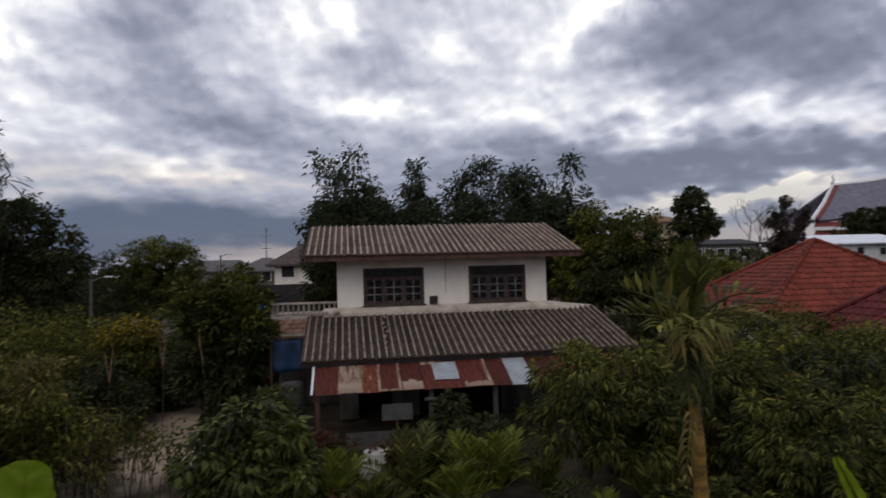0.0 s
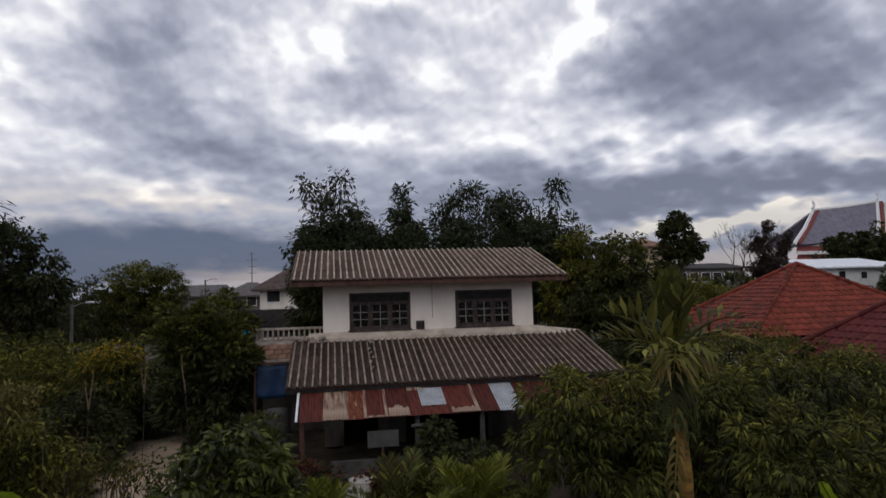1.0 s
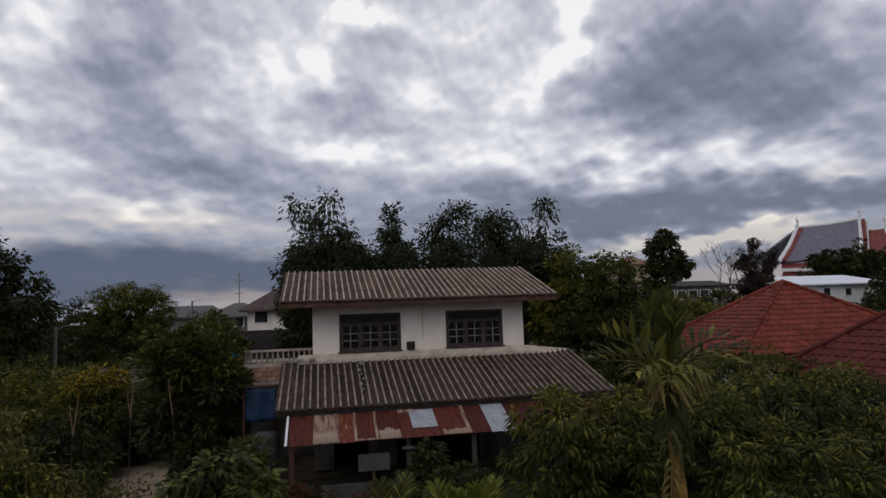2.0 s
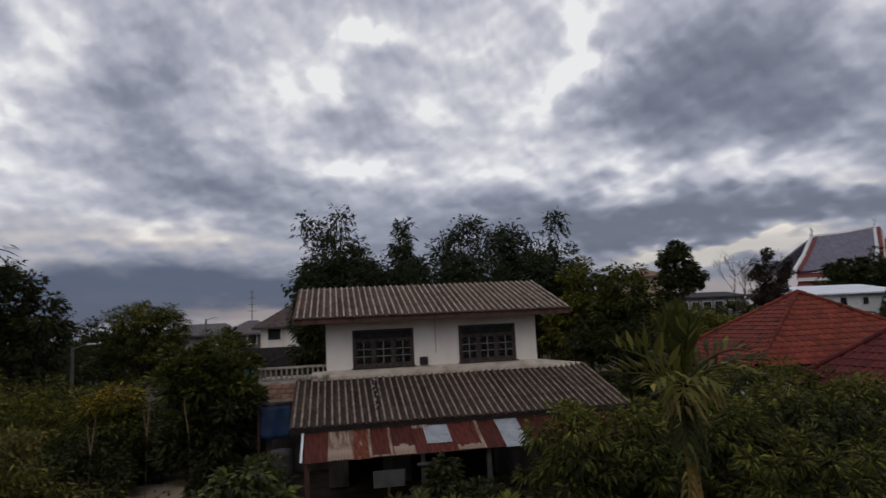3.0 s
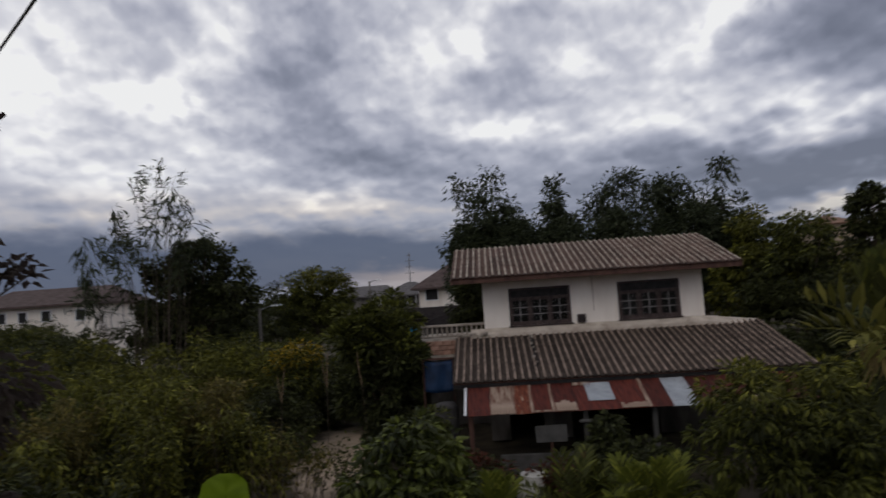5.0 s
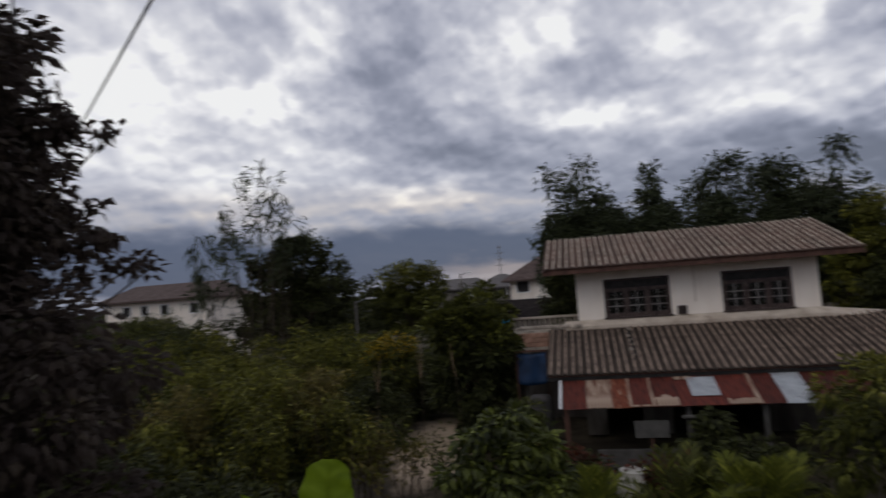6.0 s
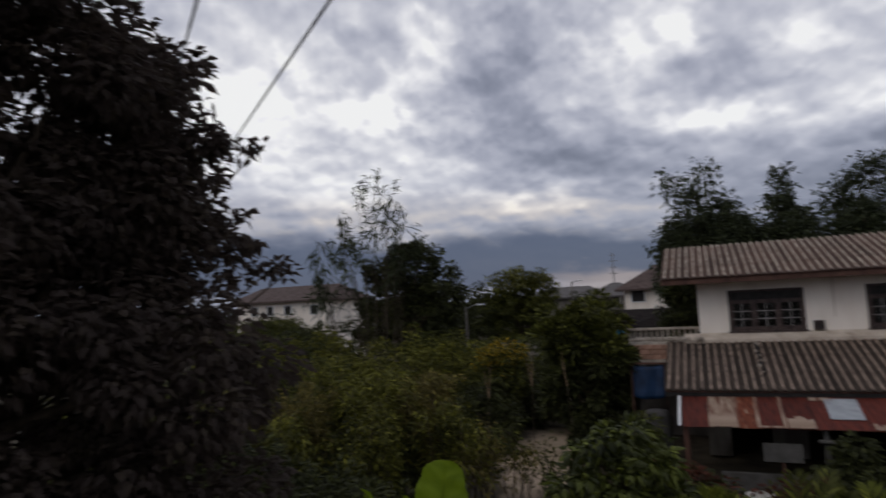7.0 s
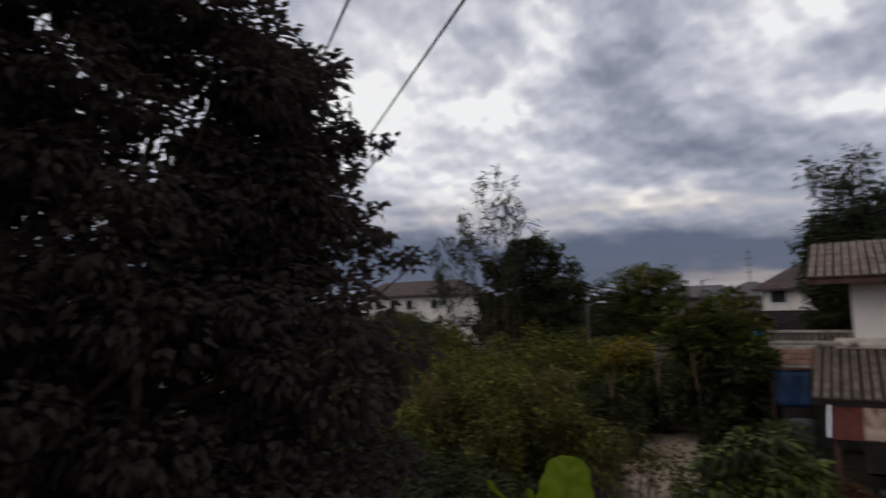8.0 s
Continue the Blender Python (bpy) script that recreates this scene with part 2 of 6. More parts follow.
M_MORTAR = material("pale_mortar", (0.40, 0.33, 0.265), (0.62, 0.54, 0.45), 0.9, 3.0, 9, 0.35, stain=(0.20, 0.15, 0.115), stain_scale=1.8, stain_at=(0.56, 0.72))
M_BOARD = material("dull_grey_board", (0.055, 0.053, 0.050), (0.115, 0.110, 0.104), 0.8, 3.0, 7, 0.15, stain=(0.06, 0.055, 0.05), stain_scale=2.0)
M_WOOD = material("dark_red_wood", (0.050, 0.024, 0.018), (0.12, 0.062, 0.046), 0.6, 8, 7, 0.3, stretch=(1, 1, 0.2))
M_FRAME = material("brown_window_paint", (0.034, 0.024, 0.022), (0.095, 0.068, 0.062), 0.5, 7, 6, 0.15)
M_MUNTIN = material("grey_window_bars", (0.20, 0.19, 0.19), (0.34, 0.32, 0.31), 0.5, 9, 5, 0.1)
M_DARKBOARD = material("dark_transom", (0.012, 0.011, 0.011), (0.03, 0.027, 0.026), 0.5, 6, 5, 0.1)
M_IRON_RED = material("red_oxide_iron", (0.040, 0.010, 0.008), (0.135, 0.030, 0.018), 0.7, 5.0, 9, 0.2, stain=(0.030, 0.010, 0.009), stain_scale=2.2, per_object=0.3, stretch=(2.6, 0.35, 1))
M_IRON_MOTTLED = material("flaking_rust_iron", (0.075, 0.018, 0.010), (0.22, 0.065, 0.032), 0.75, 5, 9, 0.25, stain=(0.44, 0.32, 0.23), stain_scale=4.0, stain_at=(0.57, 0.66), stretch=(2.4, 0.5, 1))
M_IRON_BEIGE = material("weathered_bare_iron", (0.20, 0.13, 0.088), (0.44, 0.34, 0.26), 0.75, 5, 9, 0.25, stain=(0.11, 0.034, 0.020), stain_scale=2.6, stain_at=(0.47, 0.58), stretch=(3.2, 0.45, 1))
M_GALV = material("galvanised_iron", (0.30, 0.32, 0.335), (0.43, 0.45, 0.47), 0.55, 4, 6, 0.08, metal=0.15, stain=(0.20, 0.20, 0.21), stain_scale=2.0)
M_TILE_RED = material("red_roof_tile", (0.105, 0.019, 0.011), (0.235, 0.046, 0.025), 0.75, 4, 7, 0.2, stain=(0.055, 0.018, 0.013), stain_scale=2.2, per_object=0.28)
M_TILE_CRIMSON = material("crimson_roof_tile", (0.070, 0.011, 0.010), (0.125, 0.021, 0.019), 0.7, 7, 7, 0.2, per_object=0.25)
M_WHITE = material("white_paint", (0.66, 0.66, 0.66), (0.80, 0.80, 0.79), 0.6, 2.0, 6, 0.05, stain=(0.5, 0.5, 0.49), stain_scale=0.5, stain_at=(0.6, 0.8))
M_WHITE_ROOF = material("white_metal_roof", (0.68, 0.71, 0.75), (0.82, 0.84, 0.87), 0.45, 1.0, 5, 0.05)
M_GREY_ROOF = material("grey_tile_roof", (0.030, 0.028, 0.028), (0.072, 0.067, 0.064), 0.9, 2.5, 7, 0.2)
M_GREY_ROOF_PALE = material("pale_grey_roof", (0.075, 0.068, 0.068), (0.14, 0.13, 0.125), 0.85, 2.5, 7, 0.2)
M_ROOF_BROWN_GREY = material("brown_grey_tile_roof", (0.060, 0.042, 0.038), (0.115, 0.085, 0.076), 0.9, 2.5, 7, 0.2)
M_SHED_ROOF = material("sooty_shed_roof", (0.012, 0.010, 0.010), (0.030, 0.025, 0.023), 0.97, 3.0, 7, 0.2, spec=0.02)
M_TEMPLE_ROOF = material("temple_grey_blue_tile", (0.14, 0.13, 0.17), (0.22, 0.20, 0.25), 0.5, 1.2, 6, 0.1)
M_TEMPLE_RED = material("temple_red_band", (0.16, 0.040, 0.036), (0.25, 0.07, 0.06), 0.6, 1.2, 6, 0.1)
M_TAN = material("tan_wall", (0.33, 0.25, 0.17), (0.45, 0.35, 0.25), 0.8, 1.0, 6, 0.1)
M_BROWN_ROOF = material("brown_roof", (0.16, 0.09, 0.055), (0.25, 0.15, 0.10), 0.8, 2.0, 6, 0.1)
M_TARP = material("blue_tarpaulin", (0.006, 0.017, 0.045), (0.016, 0.042, 0.100), 0.5, 3.0, 6, 0.5)
M_BRICK = material("terracotta_block", (0.27, 0.14, 0.095), (0.44, 0.27, 0.20), 0.9, 7, 7, 0.3, per_object=0.25)
M_CABLE = material("black_cable", (0.17, 0.17, 0.18), (0.25, 0.25, 0.26), 0.6, 9, 3, 0.0)
M_POT = material("pale_glazed_jar", (0.42, 0.40, 0.36), (0.58, 0.56, 0.51), 0.5, 5, 7, 0.1, stain=(0.25, 0.23, 0.20), stain_scale=2.5)
M_CYAN = material("cyan_plastic", (0.03, 0.22, 0.38), (0.05, 0.32, 0.50), 0.4, 6, 4, 0.05)
M_GLASS = bpy.data.materials.new("window_glass")
M_GLASS.use_nodes = True
gb = M_GLASS.node_tree.nodes["Principled BSDF"]
gb.inputs["Base Color"].default_value, gb.inputs["Roughness"].default_value = (0.75, 0.8, 0.8, 1), 0.08
gb.inputs["Specular IOR Level"].default_value = 0.15
gb.inputs["Transmission Weight"].default_value, gb.inputs["IOR"].default_value = 1.0, 1.38


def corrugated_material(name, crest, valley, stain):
    """Weathered cement sheet: pale scoured crests, brown lichen in the channels, rib shading painted into both colours.
    """
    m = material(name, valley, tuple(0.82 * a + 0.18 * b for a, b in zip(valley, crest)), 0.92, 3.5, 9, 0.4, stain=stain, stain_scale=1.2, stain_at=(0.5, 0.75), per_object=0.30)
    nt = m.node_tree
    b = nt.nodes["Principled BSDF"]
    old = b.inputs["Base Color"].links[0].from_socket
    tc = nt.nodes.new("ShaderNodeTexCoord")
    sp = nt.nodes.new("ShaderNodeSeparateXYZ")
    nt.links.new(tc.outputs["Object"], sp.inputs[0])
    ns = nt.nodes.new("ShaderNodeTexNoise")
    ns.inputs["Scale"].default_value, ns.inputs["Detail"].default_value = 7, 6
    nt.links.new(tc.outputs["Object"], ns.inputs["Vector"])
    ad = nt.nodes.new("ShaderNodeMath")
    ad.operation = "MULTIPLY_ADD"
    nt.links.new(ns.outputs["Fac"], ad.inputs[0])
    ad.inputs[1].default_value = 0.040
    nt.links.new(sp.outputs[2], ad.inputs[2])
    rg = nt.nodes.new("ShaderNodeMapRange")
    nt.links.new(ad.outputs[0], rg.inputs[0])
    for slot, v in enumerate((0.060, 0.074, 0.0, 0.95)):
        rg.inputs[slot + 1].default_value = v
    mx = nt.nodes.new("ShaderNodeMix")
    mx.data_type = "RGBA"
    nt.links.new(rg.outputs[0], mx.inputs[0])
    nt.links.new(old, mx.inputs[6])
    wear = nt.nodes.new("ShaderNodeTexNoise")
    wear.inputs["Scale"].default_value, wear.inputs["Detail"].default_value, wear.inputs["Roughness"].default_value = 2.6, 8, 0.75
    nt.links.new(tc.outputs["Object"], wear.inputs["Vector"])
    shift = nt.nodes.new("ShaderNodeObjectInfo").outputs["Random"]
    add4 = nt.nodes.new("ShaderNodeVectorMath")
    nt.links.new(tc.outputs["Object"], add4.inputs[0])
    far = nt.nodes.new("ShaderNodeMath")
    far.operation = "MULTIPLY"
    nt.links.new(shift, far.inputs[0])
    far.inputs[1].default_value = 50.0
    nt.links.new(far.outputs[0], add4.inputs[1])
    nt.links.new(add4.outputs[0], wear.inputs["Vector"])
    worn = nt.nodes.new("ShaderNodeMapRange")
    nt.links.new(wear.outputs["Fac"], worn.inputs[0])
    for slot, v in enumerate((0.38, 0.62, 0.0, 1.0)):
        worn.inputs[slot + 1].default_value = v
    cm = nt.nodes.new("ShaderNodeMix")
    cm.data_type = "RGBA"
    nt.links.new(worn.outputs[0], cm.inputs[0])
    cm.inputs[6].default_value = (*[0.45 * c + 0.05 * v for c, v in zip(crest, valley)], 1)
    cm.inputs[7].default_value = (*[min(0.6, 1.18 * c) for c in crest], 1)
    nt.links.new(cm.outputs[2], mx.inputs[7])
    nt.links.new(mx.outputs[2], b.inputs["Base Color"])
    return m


# crest and valley colours are pushed apart to carry the shade between ribs
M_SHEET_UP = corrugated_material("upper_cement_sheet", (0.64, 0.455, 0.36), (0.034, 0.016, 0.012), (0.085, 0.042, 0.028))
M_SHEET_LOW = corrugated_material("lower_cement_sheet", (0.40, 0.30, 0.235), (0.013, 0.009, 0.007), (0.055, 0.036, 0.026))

# ---------------------------------------------------------------- mesh helpers


def thing(name, label, category, at=(0, 0, 0), group="", kind="", turn=0.0):
    ob = new(name)
    ob.empty_display_size = 0.2
    ob.matrix_basis = pose(*at, 0, 0, turn)
    return tagged(ob, label, category, group, kind)


def part(name, bm, mat, parent=None, label="", smooth=False):
    me = bpy.data.meshes.new(name)
    bm.to_mesh(me)
    bm.free()
    me.materials.append(mat)
    if smooth:
        for p in me.polygons:
            p.use_smooth = True
    ob = new(name, me)
    ob.parent = parent
    return tagged(ob, label)


def shared(name, me, m, parent, label=""):
    """One more object on a mesh that alike pieces share."""
    ob = new(name, me)
    ob.parent = parent
    ob.matrix_basis = m
    return tagged(ob, label)


def raw_mesh(name, verts, tris, mat, smooth=False):
    """A triangle mesh straight from arrays."""
    verts, tris = np.asarray(verts, dtype=np.float32), np.asarray(tris, dtype=np.int32)
    me = bpy.data.meshes.new(name)
    me.vertices.add(len(verts))
    me.vertices.foreach_set("co", verts.ravel())
    me.loops.add(tris.size)
    me.loops.foreach_set("vertex_index", tris.ravel())
    me.polygons.add(len(tris))
    me.polygons.foreach_set("loop_start", np.arange(0, tris.size, 3, dtype=np.int32))
    me.polygons.foreach_set("use_smooth", np.full(len(tris), smooth))
    me.update(calc_edges=True)
    me.materials.append(mat)
    return me


def raw_part(name, verts, tris, mat, parent=None, label="", smooth=False):
    ob = new(name, raw_mesh(name, verts, tris, mat, smooth))
    ob.parent = parent
    return tagged(ob, label)


def box(bm, x0, x1, y0, y1, z0, z1, bevel=0.0):
    r = bmesh.ops.create_cube(bm, size=1.0, matrix=Matrix.Translation(((x0 + x1) / 2, (y0 + y1) / 2, (z0 + z1) / 2)) @ Matrix.Diagonal((x1 - x0, y1 - y0, z1 - z0, 1)))
    if bevel:
        edges = list({e for v in r["verts"] for e in v.link_edges})
        bmesh.ops.bevel(bm, geom=edges, offset=bevel, segments=1, affect="EDGES")
    return bm


def boxes(*specs, bevel=0.0):
    bm = bmesh.new()
    for s in specs:
        box(bm, *s, bevel=bevel)
    return bm


def slab(corners, thick):
    """A flat plate under the polygon, of that thickness along its normal."""
    bm = bmesh.new()
    n = (Vector(corners[1]) - Vector(corners[0])).cross(Vector(corners[2]) - Vector(corners[0])).normalized()
    top = [bm.verts.new(c) for c in corners]
    low = [bm.verts.new(Vector(c) - n * thick) for c in corners]
    bm.faces.new(top)
    bm.faces.new(low[::-1])
    k = len(corners)
    for i in range(k):
        bm.faces.new((top[i], low[i], low[(i + 1) % k], top[(i + 1) % k]))
    return bm


def tube_arrays(points, radii, sides=7):
    pts = np.array(points, dtype=float)
    n = len(pts)
    tang = np.gradient(pts, axis=0)
    tang /= np.linalg.norm(tang, axis=1, keepdims=True) + 1e-9
    ref = np.where(np.abs(tang[:, 2:3]) > 0.9, np.array([[1.0, 0, 0]]), np.array([[0, 0, 1.0]]))
    u = np.cross(tang, ref)
    u /= np.linalg.norm(u, axis=1, keepdims=True) + 1e-9
    v = np.cross(tang, u)
    ang = np.linspace(0, 2 * np.pi, sides, endpoint=False)
    ring = (u[:, None, :] * np.cos(ang)[None, :, None] + v[:, None, :] * np.sin(ang)[None, :, None]) * np.array(radii, dtype=float)[:, None, None] + pts[:, None, :]
    verts = ring.reshape(-1, 3)
    tris = []
    for i in range(n - 1):
        for j in range(sides):
            a, b = i * sides + j, i * sides + (j + 1) % sides
            tris += [(a, b, b + sides), (a, b + sides, a + sides)]
    return verts, np.array(tris, dtype=np.int32)


def join_arrays(pieces):
    vs, ts, base = [], [], 0
    for v, t in pieces:
        vs.append(v)
        ts.append(np.asarray(t) + base)
        base += len(v)
    return np.concatenate(vs), np.concatenate(ts)


def unit(a):
    return a / (np.linalg.norm(a, axis=-1, keepdims=True) + 1e-9)


def leaf_arrays(rng, at, way, length, width, fold=0.25, droop=0.2, rich=False):
    """Leaves folded along the midrib; rich ones also bend towards the tip."""
    n = len(at)
    way = unit(way)
    side = unit(np.cross(way, rng.normal(size=(n, 3)) * 0.6 + np.array([0, 0, 1.0])))
    up = np.cross(side, way)
    L = (length * rng.uniform(0.65, 1.25, n))[:, None]
    W = (width * rng.uniform(0.7, 1.2, n))[:, None]
    down = np.array([0, 0, -1.0]) * L * droop
    mid = at + way * L * 0.45 + up * W * fold
    left, right = at + way * L * 0.42 + side * W * 0.5, at + way * L * 0.42 - side * W * 0.5
    tip = at + way * L + down
    if rich:
        v = np.stack([at, left, mid, right, tip], axis=1).reshape(-1, 3)
        t = np.array([(0, 1, 2), (0, 2, 3), (1, 4, 2), (2, 4, 3)])
        return v, (np.arange(n)[:, None, None] * 5 + t[None]).reshape(-1, 3)
    v = np.stack([at, left - up * W * fold, tip, right - up * W * fold], axis=1).reshape(-1, 3)
    t = np.array([(0, 1, 2), (0, 2, 3)])
    return v, (np.arange(n)[:, None, None] * 4 + t[None]).reshape(-1, 3)


def clump_points(rng, blobs, clumps, clump_r, leaves, hollow=0.55):
    """Leaf places and ways: clumps sit near the skin of uneven ellipsoids, leaves near the skin of the clumps."""
    b = np.array(blobs, dtype=float)
    vol = np.cbrt(b[:, 3] * b[:, 4] * b[:, 5]) ** 2
    which = rng.choice(len(b), clumps, p=vol / vol.sum())
    d = unit(rng.normal(size=(clumps, 3)))
    rad = (rng.uniform(hollow, 1.06, clumps) * np.where(rng.random(clumps) < 0.18, rng.uniform(1.0, 1.32, clumps), 1.0))[:, None]
    centre = b[which, :3] + d * b[which, 3:6] * rad
    centre[:, 2] = np.maximum(centre[:, 2], 0.15)
    size = clump_r * rng.uniform(0.55, 1.35, clumps)
    pick = rng.integers(0, clumps, leaves)
    dd = unit(rng.normal(size=(leaves, 3)))
    at = centre[pick] + dd * (size[pick] * rng.uniform(0.25, 1.0, leaves) ** 0.6)[:, None] * np.array([1, 1, 0.75])
    at[:, 2] = np.maximum(at[:, 2], 0.05)
    way = dd + 0.5 * d[pick]
    return centre, at, way


def mean_of(blobs, axis):
    return sum(b[axis] for b in blobs) / len(blobs)


def tree(name, label, category, base, blobs, clumps, clump_r, leaves, leaf_l, leaf_w, mat, trunk_r=0.15, trunk_mat=None, sag=0.5, rich=False, seed=1, limbs=14, accent=None, share=0.0, hollow=0.55, group="", stems=1, sprays=()):
    """Tapered trunk or stems, limbs out to the clumps, and a crown of single leaves."""
    rng = np.random.default_rng(seed)
    top = thing(name, label, category, (base[0], base[1], 0), group)
    blobs = [(x - base[0], y - base[1], z, rx, ry, rz) for x, y, z, rx, ry, rz in blobs]
    centre, at, way = clump_points(rng, blobs, clumps, clump_r, leaves, hollow)
    way[:, 2] -= sag
    for tip in sprays:
        # a leafy branch end: leaves in a flat spray along the last half metre towards the trunk
        tip = np.array(tip) - np.array([base[0], base[1], 0.0])
        inward = unit(np.array([mean_of(blobs, 0) - tip[0], mean_of(blobs, 1) - tip[1], 0.0]))
        k = 70
        along = rng.uniform(0, 0.75, k) ** 1.3
        put = tip + inward * along[:, None] + rng.normal(size=(k, 3)) * np.array([0.06, 0.06, 0.035]) * (1 + 2.2 * along[:, None])
        at, way = np.concatenate([at, put]), np.concatenate([way, rng.normal(size=(k, 3)) * 0.7 - inward * 0.6 + np.array([0, 0, -0.25])])
        centre = np.concatenate([centre, [tip]])
    crown_z = float(np.mean([b[2] for b in blobs]))
    mean = np.mean([b[:3] for b in blobs], axis=0)
    fork = np.array([mean[0] * 0.5, mean[1] * 0.5, max(0.3, crown_z * 0.55)])
    pieces = []
    for s in range(stems):
        off = np.array([0, 0, 0]) if stems == 1 else np.append(rng.normal(size=2) * 0.25, 0)
        f = fork + (0 if stems == 1 else np.append(rng.normal(size=2) * 0.5, rng.normal() * 0.2))
        bend = (off + f) / 2 + np.append(rng.normal(size=2) * 0.12, 0)
        pieces.append(tube_arrays([off, (off + bend) / 2, bend, f], [trunk_r * 1.25, trunk_r, trunk_r * 0.85, trunk_r * 0.7]))
    ends = list(rng.choice(len(centre) - len(sprays), min(limbs, len(centre) - len(sprays)), replace=False)) + list(range(len(centre) - len(sprays), len(centre)))
    for i in ends:
        c = centre[i]
        m1 = fork * 0.6 + c * 0.4 + rng.normal(size=3) * 0.15 + np.array([0, 0, 0.15])
        thin = 0.3 if i >= len(centre) - len(sprays) else 1.0
        pieces.append(tube_arrays([fork, m1, c * 0.85 + fork * 0.15, c], [trunk_r * 0.55 * thin, trunk_r * 0.32 * thin, trunk_r * 0.16 * thin, 0.006], 5))
    raw_part("trunk", *join_arrays(pieces), trunk_mat or M_BARK, top, smooth=True)
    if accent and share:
        # topmost leaves take the accent; the green ones paint top light onto the crown
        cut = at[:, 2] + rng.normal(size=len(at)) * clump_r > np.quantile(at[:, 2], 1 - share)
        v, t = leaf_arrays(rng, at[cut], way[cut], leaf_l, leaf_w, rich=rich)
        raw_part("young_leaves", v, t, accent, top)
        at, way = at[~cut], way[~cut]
    v, t = leaf_arrays(rng, at, way, leaf_l, leaf_w, rich=rich)
    raw_part("crown", v, t, mat, top)
    return top


def bamboo(label, base, height, spread, culms, leaves, seed, leaf_l=0.34, leaf_w=0.075, mat=None, low=0.35, lean=(0, 0), group="", fluff=1.0, name="bamboo_clump", category="bamboo", thick=0.055):
    """A clump of arching culms with sprays of narrow leaves."""
    rng = np.random.default_rng(seed)
    top = thing(name, label, category, (base[0], base[1], 0), group)
    ats, ways = [], []
    for i in range(culms):
        h = height * (rng.uniform(0.62, 0.97) if i else 1.0)
        a = rng.uniform(0, 2 * np.pi)
        out = spread * (rng.uniform(0.35, 1.0) if i else 0.3)
        s = np.linspace(0, 1, 9)
        foot = rng.normal(size=2) * 0.3
        px = foot[0] + (np.cos(a) * out + lean[0]) * s ** 1.8
        py = foot[1] + (np.sin(a) * out + lean[1]) * s ** 1.8
        pz = h * np.sin(s * 1.45) / np.sin(1.45)
        pts = np.stack([px, py, pz], axis=1)
        raw_part("culm" if category == "bamboo" else "stem", *tube_arrays(pts, np.linspace(thick, 0.006, 9), 5), M_BARK, top, smooth=True)
        k = leaves // culms
        u = rng.uniform(low, 1.0, k) ** 0.8
        j = np.clip((u * 8).astype(int), 0, 7)
        w = (u * 8 - j)[:, None]
        node = pts[j] * (1 - w) + pts[j + 1] * w
        tw = unit(rng.normal(size=(max(2, k // 26), 3)))[rng.integers(0, max(2, k // 26), k)]
        reach = rng.uniform(0.1, 1.0, k)[:, None] * (fluff * (0.5 + 0.8 * (1 - u)))[:, None]
        p = node + tw * reach * np.array([1, 1, 0.5]) + rng.normal(size=(k, 3)) * 0.10
        ats.append(p)
        ways.append(tw + rng.normal(size=(k, 3)) * 0.45 + np.array([0, 0, -0.35]))
    raw_part("crown", *leaf_arrays(rng, np.concatenate(ats), np.concatenate(ways), leaf_l, leaf_w), mat or M_LEAF_BAMBOO, top)
    return top


def frond_arrays(rng, start, way, length, arch, leaflet, pairs, width=0.035, hang=0.5, rise=0.5, forward=0.45):
    """A feather leaf: a bowed rachis with leaflets in two ranks. Gives the rachis and the leaflets."""
    way = np.array(way, dtype=float)
    way /= np.linalg.norm(way)
    s = np.linspace(0, 1, 10)
    pts = np.array(start)[None] + way[None] * (s * length)[:, None]
    pts[:, 2] -= arch * length * s ** 2.2
    rach = tube_arrays(pts, np.linspace(0.022, 0.004, 10), 5)
    u = np.repeat(np.linspace(0.16, 1.0, pairs), 2)
    j = np.clip((u * 9).astype(int), 0, 8)
    w = (u * 9 - j)[:, None]
    at = pts[j] * (1 - w) + pts[j + 1] * w
    tang = unit(pts[j + 1] - pts[j])
    side = unit(np.cross(tang, np.array([0, 0, 1.0])))
    sign = np.tile([1.0, -1.0], pairs)[:, None]
    up = np.cross(side, tang)
    aim = side * sign + tang * (forward + 0.6 * u[:, None]) + up * rise + rng.normal(size=at.shape) * 0.10
    size = leaflet * (0.55 + 0.9 * np.sin(np.pi * np.clip(u, 0.08, 0.97)))
    n = len(at)
    aim = unit(aim)
    sd = unit(np.cross(aim, up + 1e-3))
    L = (size * rng.uniform(0.85, 1.1, n))[:, None]
    down = np.array([0, 0, -1.0])
    mid = at + aim * L * 0.5 + down * L * hang * 0.15
    tip = at + aim * L * 0.95 + down * L * hang
    v = np.stack([at, mid + sd * width * 0.5, mid - sd * width * 0.5, tip], axis=1).reshape(-1, 3)
    t = np.array([(0, 1, 2), (1, 3, 2)])
    return rach, (v, (np.arange(n)[:, None, None] * 4 + t[None]).reshape(-1, 3))


